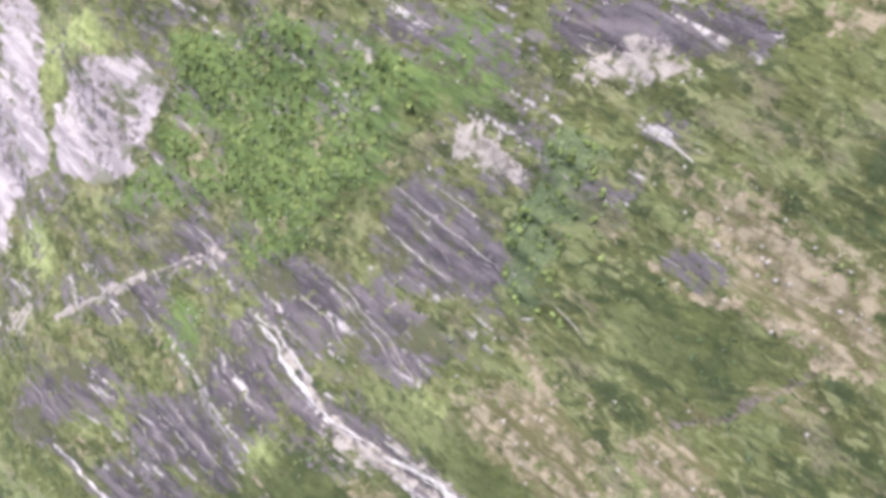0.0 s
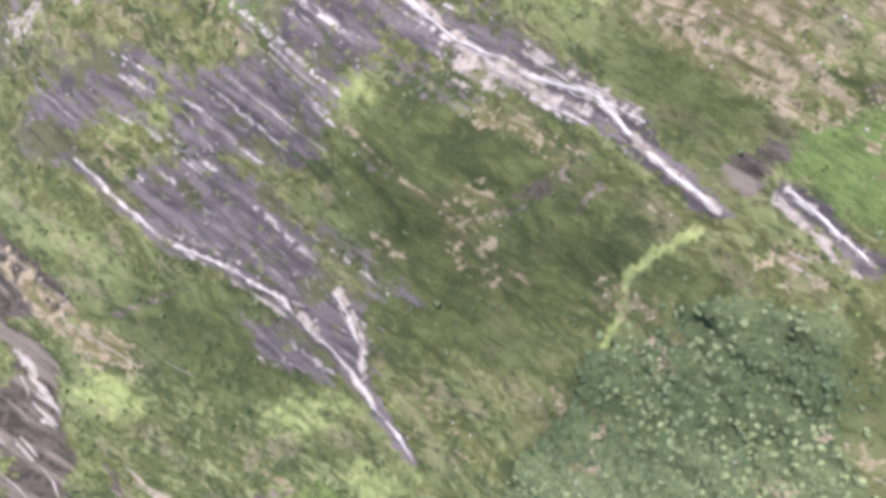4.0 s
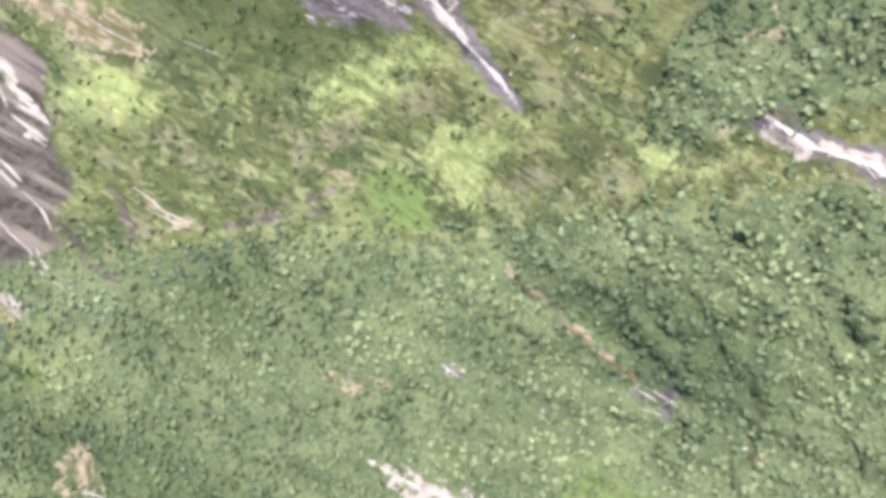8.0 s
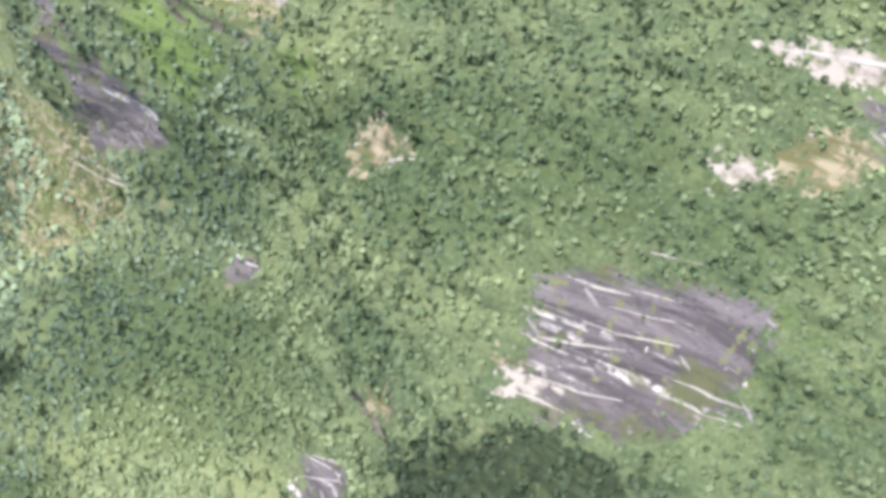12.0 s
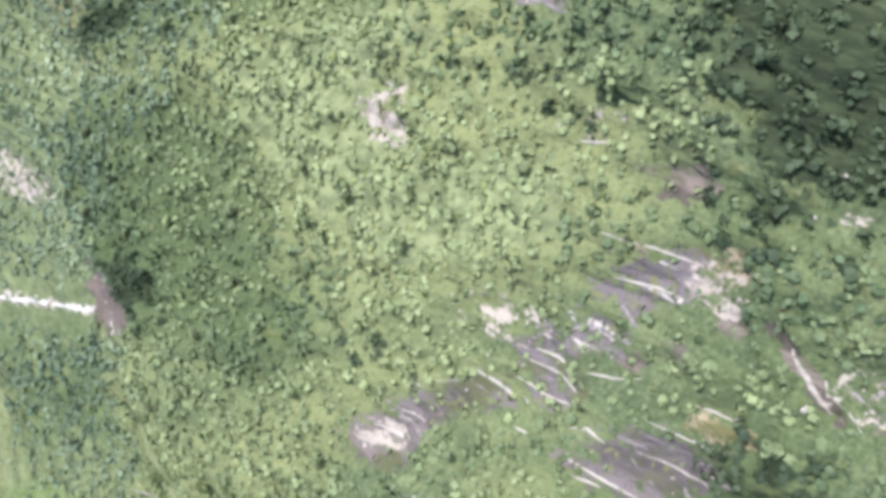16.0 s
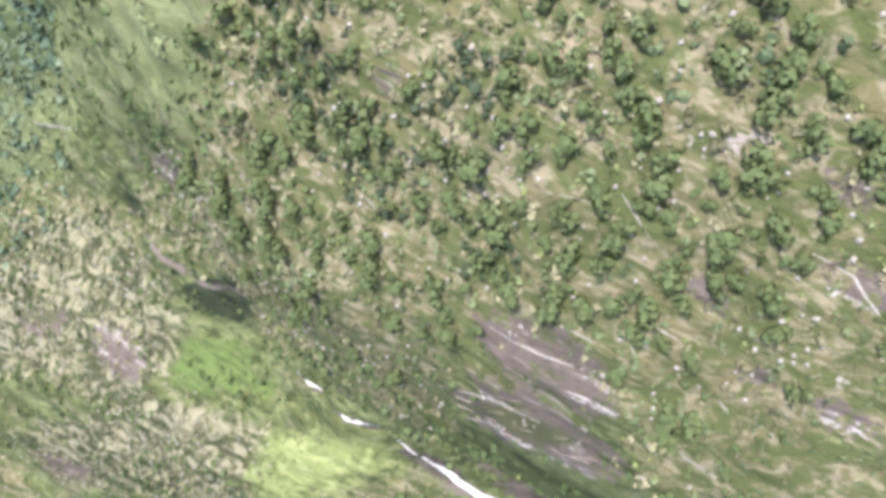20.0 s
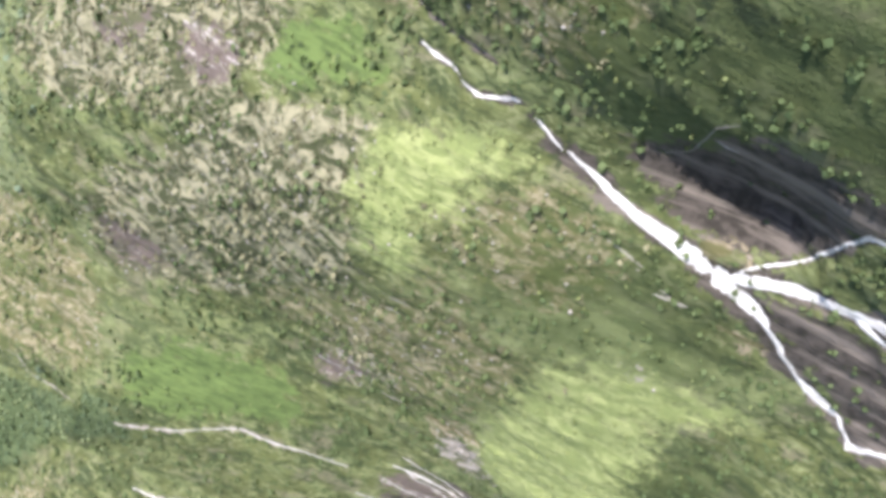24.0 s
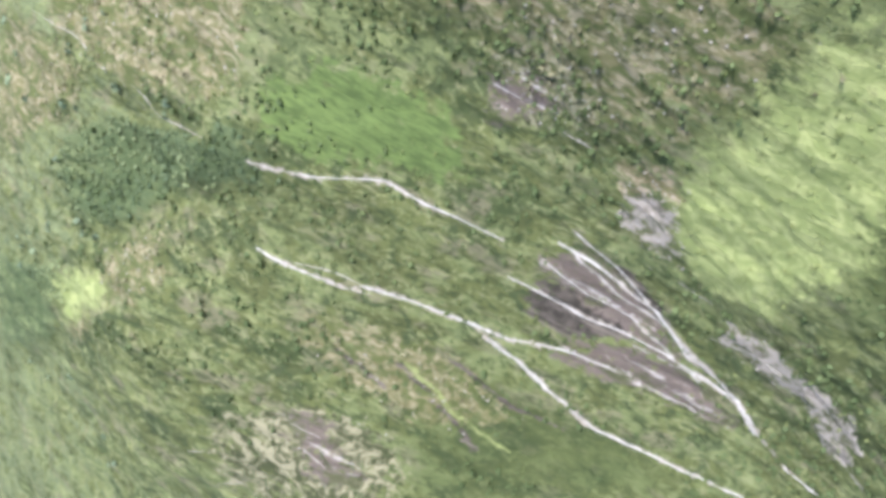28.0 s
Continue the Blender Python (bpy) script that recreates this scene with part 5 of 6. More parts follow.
def hillside():
    k = Nodes("hillside", 0.9)
    fine, mid, wide = k.noise(0.9, detail=4), k.noise(0.22), k.noise(0.03, detail=5)
    streaks = k.noise(1.0, (0.22, 0.035, 0.035), 6, 0.65, 0.6)
    seams = k.noise(1.0, (0.24, 0.016, 0.016), 5, 0.6, 0.3)
    blades = k.noise(1.0, (0.6, 0.13, 0.13), 5, 0.65)
    patch = k.noise(0.07, (1, 0.6, 0.6), 6, 0.6)
    tuft = k.noise(0.3, (1, 0.5, 0.5), 4, 0.6, 1.2)
    clump = k.noise(0.085, (1, 0.6, 0.6), 5, 0.6, 1.0)
    swathe = k.noise(0.04, (1, 0.5, 0.5), 4, 0.55, 0.8)
    grass = k.mix(k.step(wide, 0.4, 0.6), (0.098, 0.108, 0.039), (0.135, 0.15, 0.053))
    grass = k.mix(k.step(swathe, 0.52, 0.62), grass, (0.17, 0.195, 0.078))
    grass = k.mix(k.step(swathe, 0.45, 0.36), grass, (0.062, 0.082, 0.03))
    grass = k.mix(k.math("MULTIPLY", k.step(clump, 0.52, 0.64), 0.8), grass, (0.19, 0.215, 0.088))
    grass = k.mix(k.math("MULTIPLY", k.step(patch, 0.55, 0.64), 0.8), grass, (0.2, 0.18, 0.11))
    grass = k.mix(k.math("MULTIPLY", k.step(blades, 0.54, 0.68), 0.7), grass, (0.055, 0.07, 0.03))
    grass = k.mix(k.math("MULTIPLY", k.step(clump, 0.46, 0.36), 0.85), grass, (0.06, 0.08, 0.034))
    grass = k.mix(k.math("MULTIPLY", k.step(tuft, 0.55, 0.63), 0.75), grass, (0.26, 0.275, 0.125))
    grass = k.mix(k.math("MULTIPLY", k.step(tuft, 0.44, 0.37), 0.8), grass, (0.042, 0.056, 0.022))
    mottle = k.noise(0.15, (1, 0.45, 0.45), 5, 0.6, 1.3)
    grass = k.mix(k.math("MULTIPLY", k.step(mottle, 0.55, 0.66), 0.6), grass, (0.235, 0.235, 0.12))
    grass = k.mix(k.math("MULTIPLY", k.step(mottle, 0.45, 0.35), 0.7), grass, (0.048, 0.066, 0.026))
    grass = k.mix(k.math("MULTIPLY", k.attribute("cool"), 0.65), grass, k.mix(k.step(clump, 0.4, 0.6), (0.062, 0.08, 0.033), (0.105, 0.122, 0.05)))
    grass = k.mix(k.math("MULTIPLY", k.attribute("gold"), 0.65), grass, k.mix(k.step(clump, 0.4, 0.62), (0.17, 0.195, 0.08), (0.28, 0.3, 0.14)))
    axes = k.t.nodes.new("ShaderNodeSeparateXYZ")
    k.t.links.new(k.place, axes.inputs[0])
    grass = k.tinted(k.step(axes.outputs[0], 370, 290), grass, (1.0, 0.955, 0.94))
    grass = k.tinted(1.0, grass, (0.96, 1.0, 1.12))
    color = grass
    ragged = k.math("ADD", k.math("MULTIPLY", k.math("SUBTRACT", mid, 0.5), 1.5), k.math("MULTIPLY", k.math("SUBTRACT", streaks, 0.5), 1.3))
    ragged = k.math("ADD", ragged, k.math("MULTIPLY", k.math("SUBTRACT", fine, 0.5), 0.8))

    def cover(name, tone, edge=1.0, lo=0.36, hi=0.62):
        nonlocal color
        there = k.attribute(name)
        mask = k.math("ADD", there, k.math("MULTIPLY", k.math("MULTIPLY", ragged, edge), k.step(there, 0.03, 0.3)))
        color = k.mix(k.step(mask, lo, hi), color, tone)

    forest = k.mix(k.step(clump, 0.38, 0.64), (0.085, 0.118, 0.062), (0.14, 0.175, 0.088))
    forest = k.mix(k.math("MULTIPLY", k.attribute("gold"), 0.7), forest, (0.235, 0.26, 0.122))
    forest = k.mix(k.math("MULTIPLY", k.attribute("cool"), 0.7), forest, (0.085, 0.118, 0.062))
    forest = k.mix(k.math("MULTIPLY", k.step(fine, 0.52, 0.64), 0.4), forest, (0.23, 0.265, 0.145))
    forest = k.mix(k.math("MULTIPLY", k.step(fine, 0.46, 0.36), 0.6), forest, (0.042, 0.062, 0.032))
    cover("forest", forest)
    # dark tree ground, with cast shade put into its colour
    cover("dark_shaded", k.mix(k.step(blades, 0.42, 0.62), (0.026, 0.038, 0.021), (0.05, 0.068, 0.036)))
    cover("lush", k.mix(k.step(blades, 0.42, 0.62), (0.14, 0.2, 0.068), (0.085, 0.125, 0.045)), 1.2)
    # pale meadow green, which also carries the haze of the far slopes
    cover("meadow_haze", k.mix(k.step(mid, 0.4, 0.62), (0.24, 0.28, 0.15), (0.14, 0.17, 0.09)), 1.2)
    dapple = k.noise(0.16, (1, 0.55, 0.55), 5, 0.62, 1.4)
    cover("tan", k.mix(k.step(dapple, 0.42, 0.58), (0.105, 0.125, 0.05), k.mix(k.step(tuft, 0.44, 0.58), (0.185, 0.172, 0.092), (0.32, 0.282, 0.195))), 2.0, 0.3, 0.6)
    curl = k.noise(0.1, (1, 0.8, 0.8), 6, 0.72, 1.6)
    cover("scrub", k.mix(k.step(curl, 0.44, 0.58), (0.06, 0.07, 0.035), (0.33, 0.31, 0.215)), 2.0)
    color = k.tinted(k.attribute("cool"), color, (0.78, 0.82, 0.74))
    cover("lime", k.mix(k.step(dapple, 0.34, 0.6), (0.38, 0.42, 0.19), (0.24, 0.29, 0.115)), 1.3, 0.16, 0.95)
    cover("dark", k.mix(k.step(seams, 0.46, 0.62), k.mix(k.step(mid, 0.4, 0.6), (0.045, 0.04, 0.036), (0.095, 0.082, 0.075)), (0.2, 0.172, 0.155)), 1.3)
    earth = k.mix(k.step(mid, 0.42, 0.6), (0.17, 0.145, 0.09), (0.33, 0.28, 0.2))
    earth = k.mix(k.step(streaks, 0.5, 0.6), earth, (0.13, 0.125, 0.06))
    cover("earth", earth, 2.4)
    cliff = k.mix(k.step(streaks, 0.4, 0.6), (0.3, 0.262, 0.275), (0.5, 0.447, 0.46))
    cliff = k.mix(k.step(patch, 0.55, 0.62), cliff, (0.2, 0.2, 0.16))
    cover("cliff", cliff, 1.0)
    rock = k.mix(k.step(streaks, 0.4, 0.6), (0.078, 0.068, 0.077), (0.168, 0.147, 0.161))
    rock = k.mix(k.math("MULTIPLY", k.step(axes.outputs[0], 640, 740), 0.65), rock, (0.17, 0.133, 0.112))
    rock = k.mix(k.math("MULTIPLY", k.step(seams, 0.58, 0.63), k.step(mid, 0.42, 0.55)), rock, (0.52, 0.48, 0.48))
    rock = k.mix(k.math("MULTIPLY", k.step(fine, 0.44, 0.36), 0.6), rock, (0.07, 0.065, 0.065))
    rock = k.mix(k.step(mid, 0.58, 0.66), rock, (0.16, 0.17, 0.085))
    rock = k.mix(k.step(patch, 0.52, 0.62), rock, (0.1, 0.105, 0.06))
    cover("rock", rock, 1.5, 0.4, 0.56)
    cover("pale", k.mix(k.step(mid, 0.4, 0.58), k.mix(k.step(patch, 0.44, 0.56), (0.23, 0.2, 0.18), (0.13, 0.14, 0.075)), (0.4, 0.357, 0.33)), 1.6)
    return k.finish(color, k.math("ADD", fine, k.math("MULTIPLY", blades, 1.5)), 0.7, 0.9)


def leaves(name, dark, light, pale, spread=1.0):
    """Foliage: tone by plant (tint) and by leaf clump."""
    k = Nodes(name, 0.7)
    island = k.t.nodes.new("ShaderNodeNewGeometry").outputs["Random Per Island"]
    color = k.mix(k.math("MULTIPLY", k.attribute("tint"), spread), dark, light)
    color = k.mix(k.math("MULTIPLY", k.step(island, 0.4, 1.1), 0.15), color, pale)
    return k.finish(color)


def stone(name, dark, light, vein):
    k = Nodes(name, 0.85)
    info = k.t.nodes.new("ShaderNodeObjectInfo").outputs["Random"]
    grain, bands = k.noise(1.3), k.noise(1.0, (1.2, 0.12, 0.12), 5, 0.65)
    color = k.mix(k.step(bands, 0.4, 0.62), dark, light)
    color = k.mix(k.math("MULTIPLY", info, 0.55), color, vein)
    color = k.mix(k.step(grain, 0.56, 0.7), color, vein)
    return k.finish(color, grain, 0.6, 0.3)


def plain(name, dark, light, scale=1.0, rough=0.85, stretch=(1, 1, 1)):
    k = Nodes(name, rough)
    n = k.noise(scale, stretch)
    return k.finish(k.mix(k.step(n, 0.35, 0.65), dark, light), n, 0.4, 0.2)


HILL = hillside()
LEAF_FOREST = leaves("forest_leaves", (0.09, 0.134, 0.074), (0.3, 0.36, 0.19), (0.38, 0.42, 0.25))
# distance haze is put into this paler, bluer leaf colour
LEAF_HAZED = leaves("hazed_leaves", (0.1, 0.15, 0.105), (0.28, 0.35, 0.225), (0.37, 0.43, 0.3))
LEAF_BUSH = leaves("bush_leaves", (0.08, 0.118, 0.05), (0.165, 0.21, 0.092), (0.21, 0.25, 0.125))
LEAF_FRESH = leaves("fresh_leaves", (0.13, 0.175, 0.06), (0.26, 0.325, 0.115), (0.32, 0.38, 0.16))
# dark foliage with shade mixed into the tone
LEAF_DARK_SHADED = leaves("dark_shaded_leaves", (0.038, 0.06, 0.037), (0.07, 0.1, 0.057), (0.11, 0.14, 0.085))
LEAF_LIGHT = leaves("light_leaves", (0.14, 0.175, 0.07), (0.25, 0.29, 0.12), (0.33, 0.37, 0.17))
LEAF_TWIG = leaves("woody_twigs", (0.1, 0.1, 0.055), (0.36, 0.345, 0.225), (0.58, 0.54, 0.4))
ROCK = stone("slab_rock", (0.085, 0.075, 0.083), (0.19, 0.167, 0.18), (0.38, 0.345, 0.35))
ROCK_BROWN = stone("brown_rock", (0.1, 0.084, 0.077), (0.2, 0.168, 0.15), (0.38, 0.335, 0.3))
ROCK_PALE = stone("pale_rock", (0.24, 0.22, 0.21), (0.42, 0.39, 0.37), (0.5, 0.465, 0.445))
BARK = plain("bark", (0.12, 0.1, 0.08), (0.26, 0.23, 0.2), 2.0)
STREAM = plain("stream_water", (0.36, 0.345, 0.355), (0.62, 0.6, 0.61), 1.0, 0.4, (0.9, 0.3, 0.3))
WATER = plain("white_water", (0.48, 0.465, 0.475), (0.88, 0.87, 0.88), 1.0, 0.4, (0.9, 0.15, 0.15))

# ---- ground ----
mesh = bpy.data.meshes.new("ground")
n, m = S.shape
idx = np.arange(n * m).reshape(n, m)
quads = np.stack([idx[:-1, :-1], idx[1:, :-1], idx[1:, 1:], idx[:-1, 1:]], -1).reshape(-1, 4)


def fill(mesh, verts, faces):
    """A mesh of equal-sided faces from arrays."""
    k = faces.shape[1]
    mesh.vertices.add(len(verts))
    mesh.vertices.foreach_set("co", np.asarray(verts, np.float32).ravel())
    mesh.loops.add(faces.size)
    mesh.loops.foreach_set("vertex_index", faces.astype(np.int32).ravel())
    mesh.polygons.add(len(faces))
    mesh.polygons.foreach_set("loop_start", np.arange(0, faces.size, k, dtype=np.int32))
    mesh.update(calc_edges=True)
    mesh.validate()
    return mesh


fill(mesh, np.stack([S, Y, Z], -1).reshape(-1, 3), quads)
mesh.polygons.foreach_set("use_smooth", np.ones(len(quads), bool))
for kind in KINDS:
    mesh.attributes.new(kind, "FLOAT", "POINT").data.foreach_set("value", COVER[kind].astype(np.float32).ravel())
mesh.materials.append(HILL)
ground = tagged(new("ground", mesh), "steep green mountainside with bare rock, gullies and grass", "ground", kind="structure")

# ---- plants ----
RNG = np.random.default_rng(7)


def crown_mesh(rng, clumps, lobes, tall, leaf):
    """Corners (4 a clump) of a crown one unit wide: bent leaf clumps round a few lobes, base at z = 0."""
    centre = rng.normal(0, 0.32, (lobes, 3)) * (1, 1, 0.6 * tall)
    centre[:, 2] = np.abs(centre[:, 2]) + 0.45 * tall
    size = rng.uniform(0.35, 0.65, lobes)
    which = rng.integers(0, lobes, clumps)
    way = rng.normal(0, 1, (clumps, 3)) * (1, 1, 0.9)
    way[:, 2] += 0.35
    way /= np.linalg.norm(way, axis=1)[:, None]
    at = centre[which] + way * size[which][:, None] * (0.87 + 0.18 * rng.random((clumps, 1)))
    tip = way + rng.normal(0, 0.15, (clumps, 3))
    tip /= np.linalg.norm(tip, axis=1)[:, None]
    u = np.cross(tip, rng.normal(0, 1, (clumps, 3)))
    u /= np.linalg.norm(u, axis=1)[:, None]
    v = np.cross(tip, u)
    a = leaf * rng.uniform(0.6, 1.35, (clumps, 1))
    b = a * rng.uniform(0.6, 1.1, (clumps, 1))
    bend = tip * a * 0.14
    corners = np.stack([at - u * a - bend, at - v * b + bend, at + u * a - bend, at + v * b + bend], 1)
    corners[..., 2] = np.maximum(corners[..., 2], -0.1)
    return corners


CANOPY_CROWNS = [crown_mesh(RNG, 16, 3, 0.5, 0.52) * (1, RNG.uniform(0.7, 1.0), 1) for _ in range(10)]
FAR_CROWNS = [crown_mesh(RNG, 18, 3, 0.6, 0.36) * (1, RNG.uniform(0.6, 1.0), 1) for _ in range(6)]
LOW = [crown_mesh(RNG, 34, 4, 0.6, 0.27) * (1, RNG.uniform(0.6, 1.0), 1) for _ in range(6)]


def thicket(name, label, material, shapes, x, y, size, tint, sink=0.15):
    """Many plants joined into one mesh of kind stuff."""
    x, y, size = np.asarray(x), np.asarray(y), np.asarray(size)
    z = sample(Z, x, y) - sink * size
    pick = RNG.integers(0, len(shapes), len(x))
    turn = RNG.uniform(0, 6.283, len(x))
    out, tints = [], []
    for k, shape in enumerate(shapes):
        w = pick == k
        c, s = np.cos(turn[w])[:, None, None], np.sin(turn[w])[:, None, None]
        q = shape[None] * size[w][:, None, None, None]
        p = np.stack([q[..., 0] * c - q[..., 1] * s + x[w][:, None, None], q[..., 0] * s + q[..., 1] * c + y[w][:, None, None], q[..., 2] + z[w][:, None, None]], -1)
        out.append(p.reshape(-1, 3))
        tints.append(np.repeat(np.asarray(tint)[w], shape.shape[0] * 4))
    verts = np.concatenate(out)
    me = fill(bpy.data.meshes.new(name), verts, np.arange(len(verts)).reshape(-1, 4))
    me.attributes.new("tint", "FLOAT", "POINT").data.foreach_set("value", np.concatenate(tints).astype(np.float32))
    me.materials.append(material)
    return tagged(new(name, me), label, "plants", kind="stuff")


def scatter(gap, s0, s1, y0, y1, chance):
    """Jittered places gap metres apart, kept by the chance grid."""
    x, y = np.meshgrid(np.arange(s0, s1, gap), np.arange(y0, y1, gap), indexing="ij")
    x = (x + RNG.uniform(-0.48, 0.48, x.shape) * gap).ravel()
    y = (y + RNG.uniform(-0.48, 0.48, y.shape) * gap).ravel()
    w = RNG.random(x.shape) < sample(chance, x, y)
    return x[w], y[w]


def tone(x, y, scale=22.0, seed=70):
    broad = (fbm(x / scale, y / scale, 4, seed) - 0.5) * 2.3 + 0.42
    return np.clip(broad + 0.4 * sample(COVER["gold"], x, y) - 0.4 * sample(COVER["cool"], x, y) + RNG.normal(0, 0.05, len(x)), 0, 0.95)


BARE = soften(np.clip(COVER["rock"] + COVER["pale"] + COVER["earth"] + COVER["dark"], 0, 1), 1)
WOODED = OPEN * np.clip(1 - 1.6 * BARE, 0, 1) * np.clip(1 - COVER["lime"] - 0.12 * COVER["meadow_haze"] - 0.7 * COVER["lush"] - 2.5 * COVER["dark_shaded"], 0, 1)

stocked = WOODED * BELT * np.clip(fbm(S / 11, Y / 11, 3, 33) * 4.5 - 0.5, 0.8, 1.0) * (1 - 0.9 * np.clip(COVER["tan"] * 1.4, 0, 1))
x, y = scatter(2.5, 280, 830, -345, -75, stocked)
# higher, farther trees take the leaf colour with painted haze
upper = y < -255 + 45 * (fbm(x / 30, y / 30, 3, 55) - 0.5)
for some, leaf, label in ((~upper, LEAF_FOREST, "dense canopy of green broadleaf trees on the slope"), (upper, LEAF_HAZED, "canopy high on the slope, haze put into its pale blue-green colour")):
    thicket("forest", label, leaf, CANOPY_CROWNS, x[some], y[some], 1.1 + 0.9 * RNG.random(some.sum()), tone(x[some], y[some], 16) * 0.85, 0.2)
x, y = scatter(2.7, 0, 1300, -420, -85, OPEN * COVER["forest"] * 0.95 * (1 - BELT))
w = x < 185
thicket("forest", "fresh green wooded strips between the rock slabs", LEAF_FRESH, CANOPY_CROWNS, x[w], y[w], RNG.uniform(1.1, 2.0, w.sum()), tone(x[w], y[w], 14), 0.4)
thicket("forest", "green woods below the rock slabs", LEAF_FOREST, CANOPY_CROWNS, x[~w], y[~w], RNG.uniform(1.2, 2.1, (~w).sum()), tone(x[~w], y[~w]), 0.42)
# dark trees; the shade over the hollow is in their leaf colour
x, y = scatter(2.9, 330, 900, -340, -60, np.clip(COVER["dark_shaded"] * 2, 0, 0.97) * np.where(S < 790, 1, 0.01))
thicket("forest", "dense dark green trees, a hollow's shade put into their leaf colour", LEAF_DARK_SHADED, LOW, x, y, RNG.uniform(1.6, 3.4, len(x)), tone(x, y), 0.4)
FALLS = np.ones(S.shape)
for w0, w1, points in COURSES:
    if points[0][1] < -330:
        for px, py in along(points, 4)[0]:
            FALLS *= np.clip(np.hypot(S - px, (Y - py)) / 14 - 0.5, 0, 1)
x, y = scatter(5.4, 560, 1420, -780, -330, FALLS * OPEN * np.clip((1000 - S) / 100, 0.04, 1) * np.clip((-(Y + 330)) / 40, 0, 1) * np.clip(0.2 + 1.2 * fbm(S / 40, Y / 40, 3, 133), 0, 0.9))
# far woods, paled by haze in the leaf material
thicket("forest", "woods on the far valley side, haze put into their leaf colour", LEAF_HAZED, FAR_CROWNS, x, y, RNG.uniform(2.8, 5.0, len(x)), tone(x, y, 60), 0.3)
x, y = scatter(3.0, 230, 450, -340, -80, WOODED * (1 - BELT) * np.clip((S - 240 - np.clip(-158 - Y, -70, 130) * 0.6) / 50, 0, 1) * np.clip(fbm(S / 15, Y / 15, 3, 151) * 2.6 - 0.8, 0.04, 0.75))
thicket("shrubs", "low green shrubs thinning towards open grass", LEAF_BUSH, LOW, x, y, RNG.uniform(0.8, 2.2, len(x)), tone(x, y), 0.35)
x, y = scatter(3.0, 790, 1250, -330, -85, WOODED * (1 - COVER["scrub"]) * np.clip(1 - 2 * COVER["lime"], 0, 1) * np.clip(fbm(S / 9, Y / 15, 3, 77) * 9 - 4.35, 0, 0.9))
thicket("shrubs", "patchy low dark shrubs on the lower spur", LEAF_BUSH, LOW, x, y, 0.6 + 2.2 * RNG.random(len(x)) ** 1.8, tone(x, y) * 0.7, 0.4)
swirl = np.clip(1.35 - np.abs(fbm(S / 17 + 1.5 * fbm(S / 20, Y / 20, 2, 5), Y / 17, 4, 171) - 0.5) * 9, 0, 1)
x, y = scatter(2.7, 60, 1250, -420, -85, np.maximum(COVER["scrub"] * (0.12 + 0.6 * swirl), COVER["tan"] * 0.45 * swirl))
thicket("scrub", "pale woody leafless scrub on the slope", LEAF_TWIG, LOW, x, y, RNG.uniform(0.9, 2.4, len(x)), tone(x, y) + 0.15, 0.3)
TUFT = [crown_mesh(RNG, 9, 2, 0.5, 0.42) for _ in range(6)]
x, y = scatter(2.4, 0, 1250, -420, -85, np.clip(COVER["lime"] * 0.3 + COVER["meadow_haze"] * 0.45 + COVER["lush"] * 0.2 + COVER["tan"] * 0.2 + 0.12 * np.clip((S - 850) / 40, 0, 1) * (fbm(S / 12, Y / 12, 3, 211) > 0.5), 0, 1) * np.clip(1 - 2 * COVER["dark_shaded"] - 2 * COVER["dark"], 0, 1))
thicket("tufts", "yellow-green grass tufts and ferns", LEAF_LIGHT, TUFT, x, y, RNG.uniform(0.6, 1.4, len(x)), tone(x, y), 0.25)
x, y = scatter(3.3, 640, 930, -260, -75, COVER["tan"] * np.clip((850 - S) / 40, 0.15, 1) * np.clip(fbm(S / 9, Y / 9, 3, 201) * 4 - 1.5, 0, 0.8))
thicket("shrubs", "small green shrubs between the bushes", LEAF_FOREST, LOW, x, y, RNG.uniform(0.7, 2.0, len(x)), tone(x, y) * 0.8, 0.3)
x, y = scatter(3.6, 60, 1280, -400, -85, OPEN * (1 - 0.9 * BELT) * (1 - COVER["dark_shaded"]) * np.clip((S - 180) / 200, 0.25, 1) * (1 + 0.7 * np.clip((S - 850) / 40, 0, 1)) * np.clip(1 - 2 * COVER["lime"], 0, 1) * np.clip(fbm(S / 10, Y / 16, 3, 141) * 5 - 2.4, 0.02, 0.85))
for some, leaf, label in ((x < 700, LEAF_FOREST, "olive grass tufts and low ferns covering the slope"), (x >= 700, LEAF_BUSH, "dark green tussocks and heather on the lower spur")):
    thicket("tufts", label, leaf, TUFT, x[some], y[some], RNG.uniform(0.6, 1.6, some.sum()) * (1.7 if leaf is LEAF_BUSH else 1.2), tone(x[some], y[some], 40) * 0.5, 0.25)


x, y = scatter(2.5, 0, 860, -345, -75, CANOPY * 0.7 * np.clip(1 - 2.5 * COVER["dark_shaded"], 0, 1))
thicket("foliage", "leafy green skin of the woodland canopy", LEAF_FOREST, TUFT, x, y, RNG.uniform(0.7, 1.7, len(x)), tone(x, y, 30) * 0.6, 0.45)


def part(name, data, material, parent, label=""):
    if isinstance(data, bmesh.types.BMesh):
        me = bpy.data.meshes.new(name)
        data.to_mesh(me)
        data.free()
        data = me
    if not data.materials:
        data.materials.append(material)
    ob = new(name, data)
    ob.parent = parent
    return tagged(ob, label)


